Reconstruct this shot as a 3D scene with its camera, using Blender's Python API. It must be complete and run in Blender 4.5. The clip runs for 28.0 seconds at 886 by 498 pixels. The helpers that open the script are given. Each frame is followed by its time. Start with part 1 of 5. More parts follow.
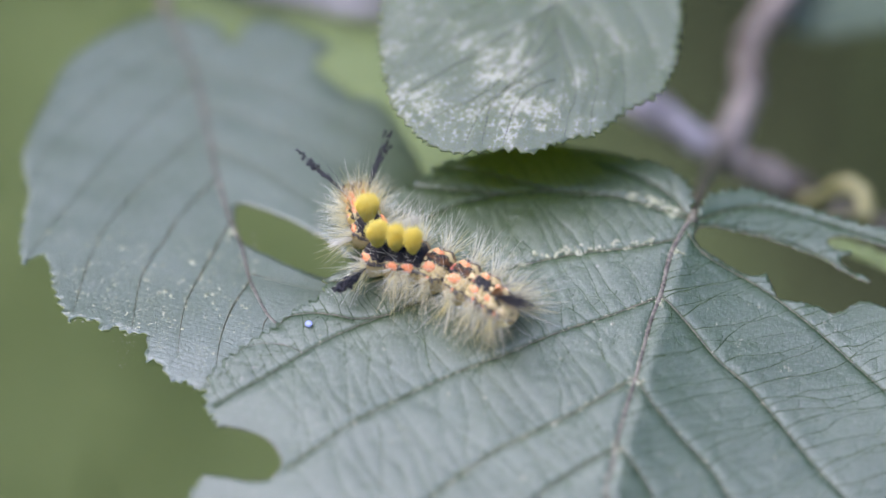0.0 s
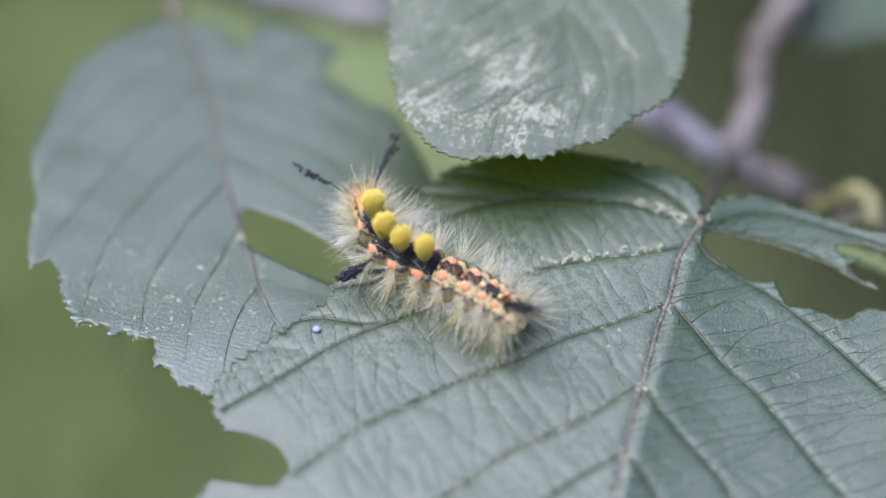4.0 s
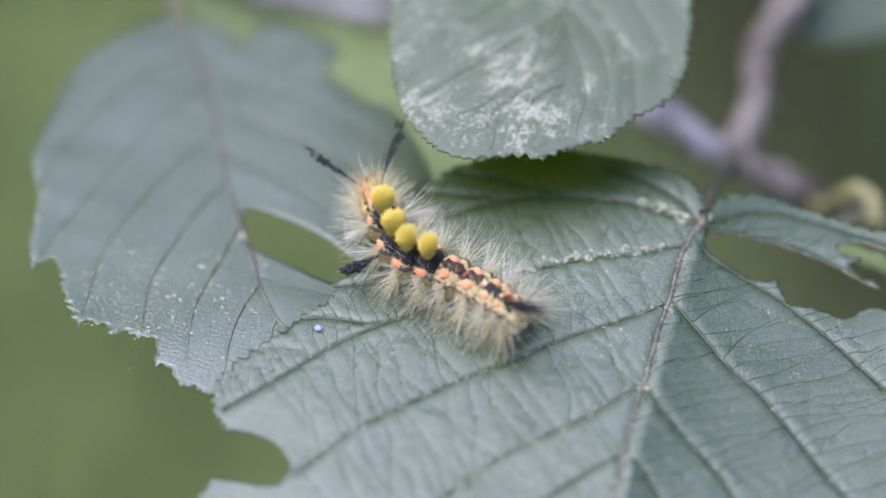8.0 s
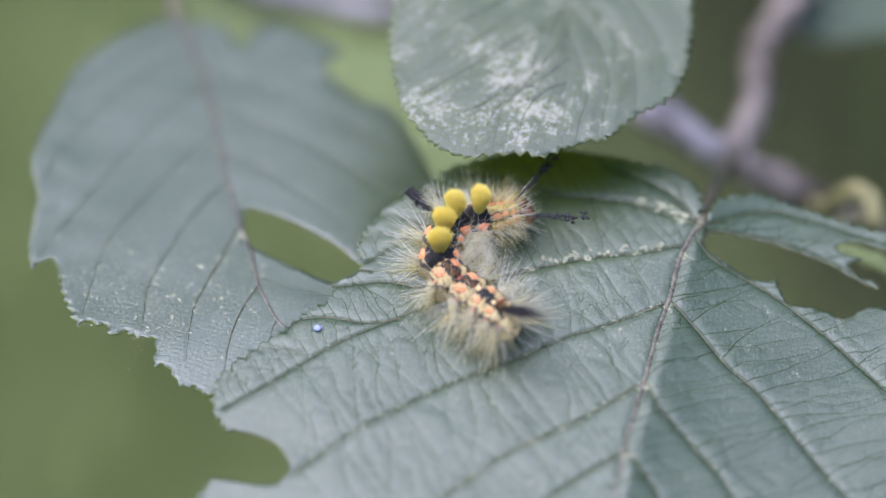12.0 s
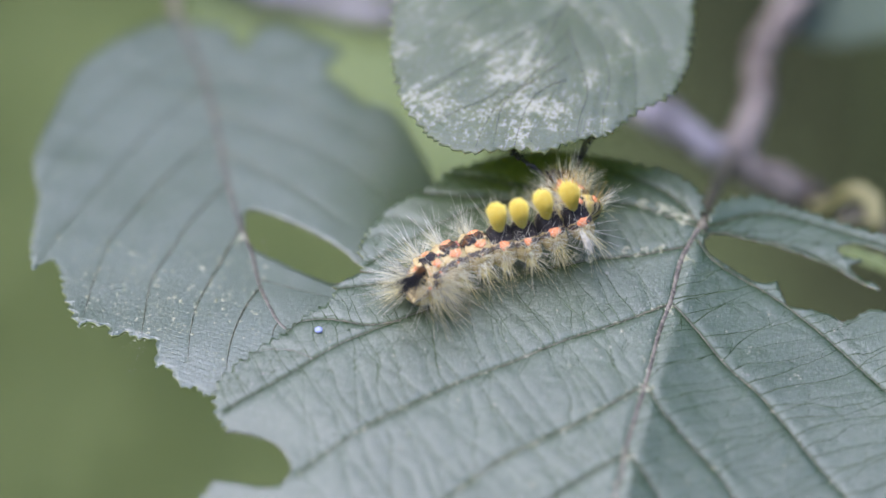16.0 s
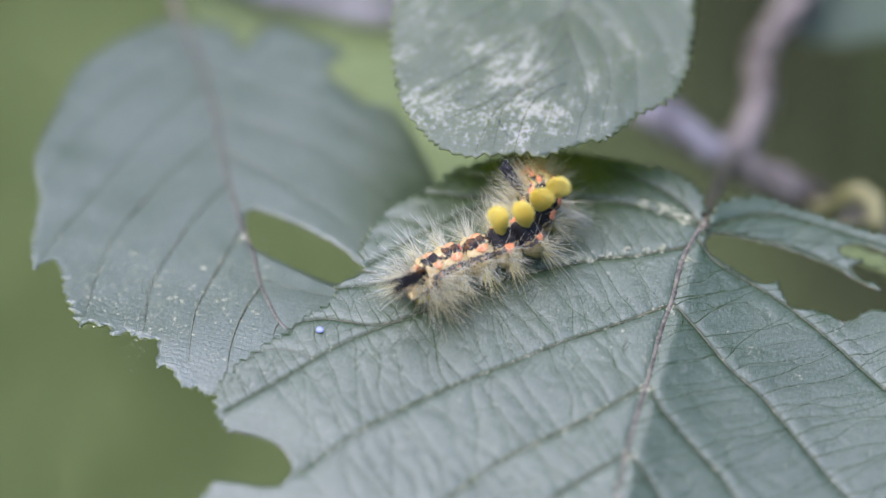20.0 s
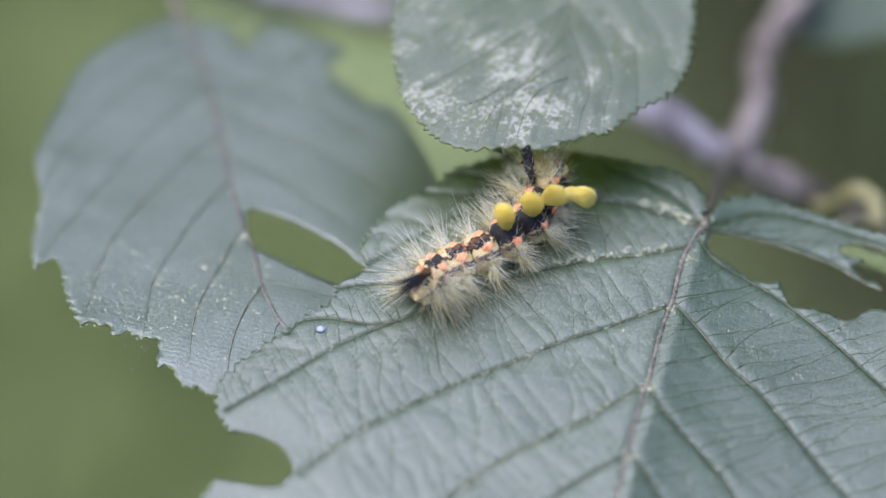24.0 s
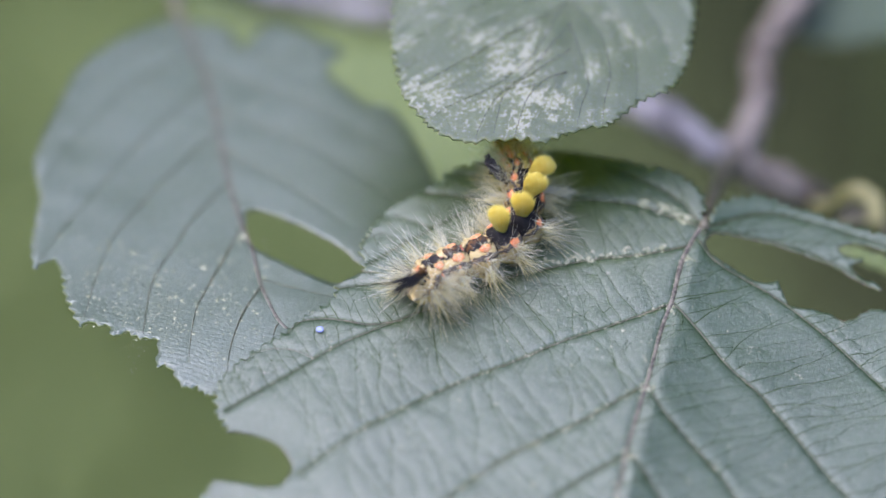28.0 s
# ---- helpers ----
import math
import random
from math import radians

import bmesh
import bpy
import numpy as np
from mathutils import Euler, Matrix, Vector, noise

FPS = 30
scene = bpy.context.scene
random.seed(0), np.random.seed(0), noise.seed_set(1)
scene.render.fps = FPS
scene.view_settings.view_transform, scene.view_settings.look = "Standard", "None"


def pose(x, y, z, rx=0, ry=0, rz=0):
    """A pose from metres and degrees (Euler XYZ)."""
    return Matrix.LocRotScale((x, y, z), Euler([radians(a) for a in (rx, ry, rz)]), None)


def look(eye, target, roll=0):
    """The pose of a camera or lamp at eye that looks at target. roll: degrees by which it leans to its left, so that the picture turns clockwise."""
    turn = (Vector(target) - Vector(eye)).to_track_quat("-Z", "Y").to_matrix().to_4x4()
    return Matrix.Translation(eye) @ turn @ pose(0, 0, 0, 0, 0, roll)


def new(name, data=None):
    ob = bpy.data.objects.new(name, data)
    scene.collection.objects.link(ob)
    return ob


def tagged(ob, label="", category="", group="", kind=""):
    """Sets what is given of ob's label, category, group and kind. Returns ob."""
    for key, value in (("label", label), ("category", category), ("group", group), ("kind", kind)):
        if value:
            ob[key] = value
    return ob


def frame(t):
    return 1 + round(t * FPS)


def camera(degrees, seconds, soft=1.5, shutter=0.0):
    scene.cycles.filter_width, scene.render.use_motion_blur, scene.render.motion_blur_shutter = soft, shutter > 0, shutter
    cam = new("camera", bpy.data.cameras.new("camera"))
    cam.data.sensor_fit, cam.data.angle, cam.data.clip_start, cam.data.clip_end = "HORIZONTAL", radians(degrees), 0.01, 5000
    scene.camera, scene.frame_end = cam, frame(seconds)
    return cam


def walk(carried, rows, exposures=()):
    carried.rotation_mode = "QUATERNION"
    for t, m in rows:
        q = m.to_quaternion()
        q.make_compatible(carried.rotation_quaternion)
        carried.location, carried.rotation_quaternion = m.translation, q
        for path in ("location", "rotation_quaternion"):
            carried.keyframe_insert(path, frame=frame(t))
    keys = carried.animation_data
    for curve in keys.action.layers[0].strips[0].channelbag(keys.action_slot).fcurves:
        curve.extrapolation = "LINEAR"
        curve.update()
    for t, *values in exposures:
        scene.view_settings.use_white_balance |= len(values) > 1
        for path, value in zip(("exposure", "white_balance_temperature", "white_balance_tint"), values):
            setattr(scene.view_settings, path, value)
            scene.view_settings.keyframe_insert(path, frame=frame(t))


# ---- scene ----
# ---- camera ----
MM = 0.001
EYE = Vector((0.0, -0.22755, 0.27118))
cam = camera(14.5, 28.0)
cam.data.dof.use_dof = True
cam.data.dof.focus_distance = 0.350
cam.data.dof.aperture_fstop = 6.6


def aim(t, dx, dy):
    """A camera pose whose aim drifts by hundredths of a millimetre on the leaf."""
    return t, look(EYE, (-dx * 0.0575 * MM, dy * 0.0575 * MM * 0.766, dy * 0.0575 * MM * 0.643))


walk(cam, [aim(*r) for r in (
    (0.0, -19.9, -11.4), (0.5, -16.6, -6.4), (1.0, -10.5, -4.9), (1.5, -12.0, -6.4), (2.0, -11.7, -4.9),
    (2.5, -10.7, -3.3), (3.0, -6.6, -5.9), (3.5, -6.1, -1.8), (5.5, -4.3, -2.8), (6.0, -4.3, -4.1),
    (7.0, -3.0, -3.3), (8.0, -3.0, -3.0), (9.0, -3.8, -1.8), (9.5, -3.3, -1.5), (10.0, -4.1, -3.5),
    (10.5, -3.3, -4.3), (11.0, -4.1, -3.8), (12.0, -4.3, -3.3), (12.5, -4.1, -2.8), (14.5, -3.0, -1.0),
    (15.5, -3.0, 0.0), (16.5, -1.5, 0.0), (17.0, -1.5, 0.8), (18.0, -0.8, 0.0), (20.0, 0.0, 0.0),
    (21.5, 0.0, -0.8), (23.5, 1.0, -1.3), (24.5, 1.5, -1.5), (25.5, 1.3, -2.8), (26.5, 1.0, -1.0),
    (27.0, 0.5, -0.5), (27.5, 0.0, 0.8), (28.0, 0.0, -0.5))],
     exposures=((0.0, 1.58, 5920, 21), (28.0, 1.58, 5920, 21)))

# ---- light: a bright overcast sky ----
world = bpy.data.worlds.new("sky")
scene.world = world
world.use_nodes = True
sky = world.node_tree.nodes.new("ShaderNodeTexSky")
sky.sky_type, sky.sun_disc = "NISHITA", False
sky.sun_elevation, sky.sun_rotation = radians(66), radians(-63)
sky.dust_density = 1.5
back = world.node_tree.nodes["Background"]
back.inputs["Strength"].default_value = 0.15
world.node_tree.links.new(sky.outputs[0], back.inputs[0])
sun = new("sun", bpy.data.lights.new("sun", "SUN"))
sun.data.energy, sun.data.angle, sun.data.color = 1.36, radians(60), (1.0, 0.97, 0.92)
sun.matrix_world = look((-0.4, 0.2, 1.0), (0, 0, 0))


# ---- materials ----
def node(nt, kind, inputs=(), **settings):
    n = nt.nodes.new("ShaderNode" + kind)
    for k, v in settings.items():
        setattr(n, k, v)
    for k, v in dict(inputs).items():
        if isinstance(v, bpy.types.NodeSocket):
            nt.links.new(v, n.inputs[k])
        else:
            n.inputs[k].default_value = v
    return n


def math_node(nt, op, a, b=0.0, c=0.0):
    return node(nt, "Math", {0: a, 1: b, 2: c}, operation=op).outputs[0]


def mix_colour(nt, fac, a, b, blend="MIX"):
    n = node(nt, "Mix", data_type="RGBA", blend_type=blend)
    for k, v in ((0, fac), (6, a), (7, b)):
        if isinstance(v, bpy.types.NodeSocket):
            nt.links.new(v, n.inputs[k])
        else:
            n.inputs[k].default_value = v
    return n.outputs[2]


def rgb(r, g, b):
    return (r, g, b, 1.0)


def steps(nt, x, lo, hi):
    """0 below lo, 1 above hi, smooth between."""
    return node(nt, "MapRange", {0: x, 1: lo, 2: hi}, interpolation_type="SMOOTHSTEP").outputs[0]


def material(name):
    m = bpy.data.materials.new(name)
    m.use_nodes = True
    return m, m.node_tree, m.node_tree.nodes["Principled BSDF"]


def in_mm(nt):
    co = node(nt, "TexCoord").outputs["Object"]
    return node(nt, "Mapping", {0: co, 3: (1000, 1000, 1000)}).outputs[0]


def grained(name, a, b, size=0.6, rough=0.6, bump=0.3, spec=0.4, depth=0.0001, ss=0.0, thin=0.0):
    """A matt surface of two colours that mix at two scales, with fine relief. size in mm."""
    m, nt, bs = material(name)
    p = in_mm(nt)
    n1 = node(nt, "TexNoise", {"Vector": p, "Scale": 1 / size, "Detail": 5.0, "Roughness": 0.65}).outputs[0]
    n2 = node(nt, "TexNoise", {"Vector": p, "Scale": 0.2 / size, "Detail": 2.0}).outputs[0]
    f = steps(nt, math_node(nt, "ADD", math_node(nt, "MULTIPLY", n1, 0.65), math_node(nt, "MULTIPLY", n2, 0.35)), 0.36, 0.64)
    nt.links.new(mix_colour(nt, f, rgb(*a), rgb(*b)), bs.inputs["Base Color"])
    bs.inputs["Roughness"].default_value = rough
    bs.inputs["Specular IOR Level"].default_value = spec
    bs.inputs["Subsurface Weight"].default_value = ss
    bs.inputs["Subsurface Radius"].default_value = (0.001, 0.0007, 0.0004)
    bs.inputs["Subsurface Scale"].default_value = 0.5
    bm = node(nt, "Bump", {"Strength": bump, "Distance": depth, "Height": n1}).outputs[0]
    nt.links.new(bm, bs.inputs["Normal"])
    if thin:
        tr = node(nt, "BsdfTranslucent", {"Color": rgb(*b)})
        mx = node(nt, "MixShader", {0: thin, 1: bs.outputs[0], 2: tr.outputs[0]})
        nt.links.new(mx.outputs[0], nt.nodes["Material Output"].inputs[0])
    return m


def leaf_material(name, dark, light, flake=0.0, flake_at=0.62, rough=0.3, glow=0.6, net=1.0, dust=0.35, through_light=0.18, through_green=1.0, coat=1.5, flake_mid=None, groove_shade=0.7, pitch=0.64, rungs=0.68, fine_net=0.2, flake_tone=(0.56, 0.52, 0.41)):
    """Upper side of a leaf: cross veins between the side veins, a fine net, blotches, dust and pale flaky patches.
    The uv map holds the run along the nearest side vein and the distance from it, in mm."""
    m, nt, bs = material(name)
    p = in_mm(nt)
    uv = node(nt, "UVMap", uv_map="along").outputs[0]
    sep = node(nt, "SeparateXYZ", {0: uv})
    wob = node(nt, "TexNoise", {"Vector": p, "Scale": 0.3, "Detail": 1.0}).outputs[0]
    wig = node(nt, "TexNoise", {"Vector": p, "Scale": 1.1, "Detail": 2.0}).outputs[0]
    run = math_node(nt, "MULTIPLY_ADD", wob, 2.5 * pitch, math_node(nt, "MULTIPLY_ADD", wig, 0.8 * pitch, sep.outputs[0]))
    saw = math_node(nt, "PINGPONG", run, pitch)
    fade = node(nt, "TexNoise", {"Vector": p, "Scale": 0.45, "Detail": 2.0}).outputs[0]
    cross = math_node(nt, "MULTIPLY", steps(nt, saw, min(0.1, 0.22 * pitch), 0.0), steps(nt, fade, 0.25, 0.54))
    cells = node(nt, "TexVoronoi", {"Vector": p, "Scale": 1.75, "Randomness": 0.9}, feature="DISTANCE_TO_EDGE").outputs[0]
    netline = steps(nt, cells, 0.09, 0.0)
    fine = node(nt, "TexNoise", {"Vector": p, "Scale": 3.2, "Detail": 6.0, "Roughness": 0.7}).outputs[0]
    broad = node(nt, "TexNoise", {"Vector": p, "Scale": 0.09, "Detail": 3.0}).outputs[0]
    f = steps(nt, math_node(nt, "MULTIPLY_ADD", fine, 0.35, math_node(nt, "MULTIPLY", broad, 0.65)), 0.34, 0.62)
    col = mix_colour(nt, f, rgb(*dark), rgb(*light))
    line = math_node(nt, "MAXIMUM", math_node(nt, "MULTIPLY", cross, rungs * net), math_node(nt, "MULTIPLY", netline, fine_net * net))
    # shade of the side veins' furrows, painted dark into the blade colour
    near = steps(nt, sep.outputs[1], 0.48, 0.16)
    line = math_node(nt, "MAXIMUM", line, math_node(nt, "MULTIPLY", near, groove_shade))
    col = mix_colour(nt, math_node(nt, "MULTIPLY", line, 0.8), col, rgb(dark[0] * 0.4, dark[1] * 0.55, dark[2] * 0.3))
    # thin pale dust, worn in patches
    d1 = node(nt, "TexNoise", {"Vector": p, "Scale": 1.6, "Detail": 6.0, "Roughness": 0.75}).outputs[0]
    d2 = node(nt, "TexNoise", {"Vector": p, "Scale": 0.12, "Detail": 2.0}).outputs[0]
    dusty = math_node(nt, "MULTIPLY", steps(nt, d1, 0.54, 0.74), steps(nt, d2, 0.42, 0.66))
    col = mix_colour(nt, math_node(nt, "MULTIPLY", dusty, dust), col, rgb(0.42, 0.42, 0.36))
    if flake:
        long = node(nt, "CombineXYZ", {0: math_node(nt, "MULTIPLY", sep.outputs[0], 0.55), 1: math_node(nt, "MULTIPLY", sep.outputs[1], 1.5)}).outputs[0]
        k1 = node(nt, "TexNoise", {"Vector": p, "Scale": 2.2, "Detail": 5.0, "Roughness": 0.66}).outputs[0]
        k2 = node(nt, "TexNoise", {"Vector": long, "Scale": 1.1, "Detail": 2.0}).outputs[0]
        k3 = node(nt, "TexNoise", {"Vector": p, "Scale": 0.16, "Detail": 1.0}).outputs[0]
        k = math_node(nt, "ADD", math_node(nt, "MULTIPLY", k1, 0.45), math_node(nt, "ADD", math_node(nt, "MULTIPLY", k2, 0.3), math_node(nt, "MULTIPLY", k3, 0.25)))
        if flake_mid:
            away = node(nt, "VectorMath", {0: p, 1: (flake_mid[0], flake_mid[1], 0)}, operation="DISTANCE").outputs["Value"]
            k = math_node(nt, "MULTIPLY_ADD", steps(nt, away, 24.0, 3.0), 0.045, k)
        k = math_node(nt, "MULTIPLY", steps(nt, k, flake_at - 0.05, flake_at), math_node(nt, "SUBTRACT", 1.0, math_node(nt, "MULTIPLY", line, 0.8)))
        col = mix_colour(nt, math_node(nt, "MULTIPLY", k, flake), col, rgb(*flake_tone))
    nt.links.new(col, bs.inputs["Base Color"])
    nt.links.new(math_node(nt, "MULTIPLY_ADD", fine, 0.25, rough), bs.inputs["Roughness"])
    # the sheen is broken by the fine grain and painted out along the vein furrows
    sheen = math_node(nt, "MULTIPLY", math_node(nt, "SUBTRACT", 1.0, math_node(nt, "MULTIPLY", line, 0.8)), math_node(nt, "MULTIPLY_ADD", fine, 1.1, 0.4))
    nt.links.new(math_node(nt, "MULTIPLY", sheen, glow), bs.inputs["Coat Weight"])
    nt.links.new(math_node(nt, "MULTIPLY", sheen, 0.8), bs.inputs["Specular IOR Level"])
    bs.inputs["Coat Roughness"].default_value = 0.4
    bs.inputs["Coat IOR"].default_value = coat
    h = math_node(nt, "SUBTRACT", math_node(nt, "MULTIPLY", fine, 0.9), math_node(nt, "MULTIPLY", line, 0.5))
    h = math_node(nt, "MULTIPLY_ADD", cells, 0.25, h)
    relief = node(nt, "Bump", {"Strength": 0.75, "Distance": 0.00013, "Height": h}).outputs[0]
    nt.links.new(relief, bs.inputs["Normal"])
    nt.links.new(relief, bs.inputs["Coat Normal"])
    # a little light comes through the blade
    tr = node(nt, "BsdfTranslucent", {"Color": rgb(dark[0] * 3.0 * through_green, dark[1] * 2.2 * through_green, dark[2] * 0.5)})
    mx = node(nt, "MixShader", {0: through_light, 1: bs.outputs[0], 2: tr.outputs[0]})
    nt.links.new(mx.outputs[0], nt.nodes["Material Output"].inputs[0])
    return m


LEAF = leaf_material("leaf_green", (0.022, 0.058, 0.008), (0.046, 0.086, 0.026), flake=0.4, flake_at=0.66, dust=0.22, glow=1.0, coat=1.95, groove_shade=0.75, rungs=0.15, pitch=0.5, fine_net=0.16, through_light=0.3)
LEAF_SIDE = leaf_material("leaf_green_side", (0.038, 0.07, 0.026), (0.076, 0.11, 0.068), flake=0.35, flake_at=0.68, glow=1.0, coat=1.95, groove_shade=0.34, net=1.0, pitch=0.3, rungs=0.65)
LEAF_TOP = leaf_material("leaf_green_flaky", (0.066, 0.1, 0.06), (0.12, 0.152, 0.12), flake=0.82, flake_at=0.6, flake_mid=(-5.0, -44.0), glow=0.8, dust=0.5, through_light=0.5, net=0.8, through_green=3.0, coat=1.9, groove_shade=0.18, pitch=0.34, rungs=0.5, flake_tone=(0.62, 0.6, 0.5))
LEAF_BACK = leaf_material("leaf_green_far", (0.045, 0.072, 0.042), (0.07, 0.1, 0.06), glow=0.05, rough=0.6)
LEAF_LIME = leaf_material("leaf_lime", (0.12, 0.165, 0.045), (0.16, 0.205, 0.07), net=0.5, dust=0.0, glow=0.0, rough=0.6)
VEIN = grained("vein_tan", (0.03, 0.025, 0.02), (0.2, 0.175, 0.135), 0.3, 0.55, 0.4)
VEIN_GREEN = grained("vein_green", (0.022, 0.03, 0.012), (0.15, 0.14, 0.085), 0.35, 0.5, 0.3)
# dark, matt colour stands in for furrows that reflect no sky
VEIN_CROSS = grained("vein_cross", (0.018, 0.036, 0.01), (0.06, 0.088, 0.036), 0.9, 0.9, 0.2, spec=0.08)
RIM = grained("leaf_rim", (0.2, 0.26, 0.08), (0.36, 0.38, 0.18), 0.4)
SCAR = grained("eaten_rim", (0.04, 0.032, 0.02), (0.15, 0.125, 0.08), 0.5, 0.8, 0.6)
BARK = grained("bark", (0.04, 0.032, 0.027), (0.38, 0.32, 0.28), 1.9, 0.85, 0.9, 0.15, depth=0.0006)
BARK_PALE = grained("bark_pale", (0.07, 0.06, 0.062), (0.46, 0.42, 0.45), 4.0, 0.7, 0.7, 0.2, depth=0.0005)
STALK = grained("leaf_stalk", (0.07, 0.06, 0.04), (0.17, 0.15, 0.105), 0.8, 0.55, 0.4)
SHOOT = grained("young_shoot", (0.2, 0.19, 0.07), (0.32, 0.29, 0.15), 1.0, 0.5, 0.3)
CRUMB = grained("pale_crumbs", (0.15, 0.17, 0.08), (0.42, 0.42, 0.3), 0.15, 0.8, 0.3)
BEAD = grained("blue_bead", (0.28, 0.32, 0.6), (0.44, 0.48, 0.76), 0.2, 0.95, 0.05, spec=0.03)
HAIR = grained("hair_cream", (0.9, 0.88, 0.7), (0.97, 0.96, 0.86), 1.2, 0.5, 0.0, thin=0.6)
HAIR_YELLOW = grained("hair_yellow", (0.92, 0.78, 0.27), (0.97, 0.9, 0.54), 1.2, 0.5, 0.0, thin=0.6)
HAIR_OCHRE = grained("hair_ochre", (0.5, 0.3, 0.06), (0.78, 0.6, 0.2), 1.0, 0.5, 0.0, thin=0.3)
HAIR_WHITE = grained("hair_white", (0.84, 0.81, 0.7), (0.93, 0.91, 0.83), 1.0, 0.5, 0.0, thin=0.4)
HAIR_BLACK = grained("hair_black", (0.014, 0.014, 0.018), (0.04, 0.038, 0.046), 0.5, 0.45, 0.0)
HAIR_BROWN = grained("hair_brown", (0.14, 0.06, 0.02), (0.3, 0.16, 0.06), 0.5, 0.5, 0.0)
TUFT = grained("tuft_yellow", (0.91, 0.73, 0.1), (0.96, 0.82, 0.19), 0.5, 0.95, 0.1, spec=0.02, thin=0.04)
TUFT_TIP = grained("tuft_tips", (0.94, 0.79, 0.16), (0.98, 0.89, 0.36), 0.4, 0.8, 0.0, spec=0.03, thin=0.25)
WART = grained("wart_orange", (0.72, 0.21, 0.07), (0.86, 0.42, 0.21), 0.35, 0.5, 0.3)
PALE_BUMP = grained("pale_bump", (0.5, 0.36, 0.15), (0.7, 0.57, 0.31), 0.4, 0.5, 0.3)
OCHRE_BUMP = grained("ochre_bump", (0.3, 0.14, 0.03), (0.5, 0.28, 0.08), 0.4, 0.5, 0.3)
WART_RED = grained("wart_red", (0.42, 0.06, 0.05), (0.62, 0.2, 0.13), 0.3, 0.35, 0.3)
HEAD = grained("head_shell", (0.035, 0.016, 0.01), (0.3, 0.15, 0.075), 0.8, 0.18, 0.2, spec=0.6)
LEG = grained("leg_skin", (0.5, 0.42, 0.24), (0.7, 0.6, 0.38), 0.5, 0.5, 0.3)


def skin_material(name, stops, noise_size=0.45, wob=0.16):
    """Caterpillar skin; colour bands run from the back (0) to the belly (1), with ragged borders."""
    m, nt, bs = material(name)
    p = in_mm(nt)
    uv = node(nt, "UVMap", uv_map="along").outputs[0]
    sep = node(nt, "SeparateXYZ", {0: uv})
    n = node(nt, "TexNoise", {"Vector": p, "Scale": 1 / noise_size, "Detail": 3.0, "Roughness": 0.6}).outputs[0]
    x = math_node(nt, "MULTIPLY_ADD", math_node(nt, "SUBTRACT", n, 0.5), wob * 2, sep.outputs[1])
    ramp = node(nt, "ValToRGB", {0: x})
    ramp.color_ramp.interpolation = "EASE"
    el = ramp.color_ramp.elements
    while len(el) < len(stops):
        el.new(0.5)
    for e, (at, c) in zip(el, stops):
        e.position, e.color = at, rgb(*c)
    fine = node(nt, "TexNoise", {"Vector": p, "Scale": 6.0, "Detail": 4.0}).outputs[0]
    col = mix_colour(nt, steps(nt, fine, 0.63, 0.75), ramp.outputs[0], rgb(0.75, 0.68, 0.5))
    # orange flushes and dark freckles
    blush = node(nt, "TexNoise", {"Vector": p, "Scale": 1.1, "Detail": 2.0}).outputs[0]
    col = mix_colour(nt, math_node(nt, "MULTIPLY", steps(nt, blush, 0.5, 0.68), 0.3), col, mix_colour(nt, 0.7, col, rgb(0.6, 0.2, 0.06), "MULTIPLY"))
    dots = node(nt, "TexNoise", {"Vector": p, "Scale": 2.6, "Detail": 3.0, "Roughness": 0.6}).outputs[0]
    col = mix_colour(nt, math_node(nt, "MULTIPLY", steps(nt, dots, 0.55, 0.66), 0.6), col, rgb(0.03, 0.025, 0.025))
    nt.links.new(col, bs.inputs["Base Color"])
    bs.inputs["Roughness"].default_value = 0.65
    bs.inputs["Specular IOR Level"].default_value = 0.18
    bs.inputs["Subsurface Weight"].default_value = 0.05
    bs.inputs["Subsurface Radius"].default_value = (0.0006, 0.0004, 0.0003)
    bs.inputs["Subsurface Scale"].default_value = 0.4
    nt.links.new(node(nt, "Bump", {"Strength": 0.5, "Distance": 0.00012, "Height": n}).outputs[0], bs.inputs["Normal"])
    return m


BLACK, GREY, CREAM, OCHRE = (0.018, 0.016, 0.017), (0.15, 0.13, 0.11), (0.49, 0.38, 0.17), (0.58, 0.47, 0.14)
DUSK, IVORY, BROWN = (0.05, 0.042, 0.045), (0.54, 0.43, 0.22), (0.12, 0.055, 0.02)
FLANK = ((0.25, CREAM), (0.285, DUSK), (0.31, GREY), (0.335, DUSK), (0.37, CREAM), (0.45, IVORY), (0.52, CREAM), (0.75, OCHRE), (1.0, GREY))
SKIN_FRONT = skin_material("skin_front", ((0.0, BLACK), (0.2, BLACK), (0.23, DUSK)) + FLANK, 0.4, 0.1)
SKIN_REAR = skin_material("skin_rear", ((0.0, BLACK), (0.085, BLACK), (0.11, CREAM), (0.18, IVORY)) + FLANK, 0.5, 0.2)
SKIN_MID = skin_material("skin_middle", ((0.0, BROWN), (0.04, BLACK), (0.1, BLACK), (0.125, CREAM), (0.18, IVORY)) + FLANK, 0.45, 0.2)
SKIN_TAIL = skin_material("skin_tail", ((0.0, CREAM), (0.1, IVORY), (0.22, IVORY), (0.3, GREY), (0.36, CREAM), (0.5, OCHRE), (0.7, CREAM), (1.0, GREY)))
SKIN_NECK = skin_material("skin_neck", ((0.0, OCHRE), (0.07, CREAM), (0.12, BLACK), (0.18, IVORY), (0.25, BLACK), (0.3, OCHRE), (0.42, CREAM), (0.5, DUSK), (0.58, CREAM), (0.8, OCHRE), (1.0, GREY)), 0.4, 0.12)


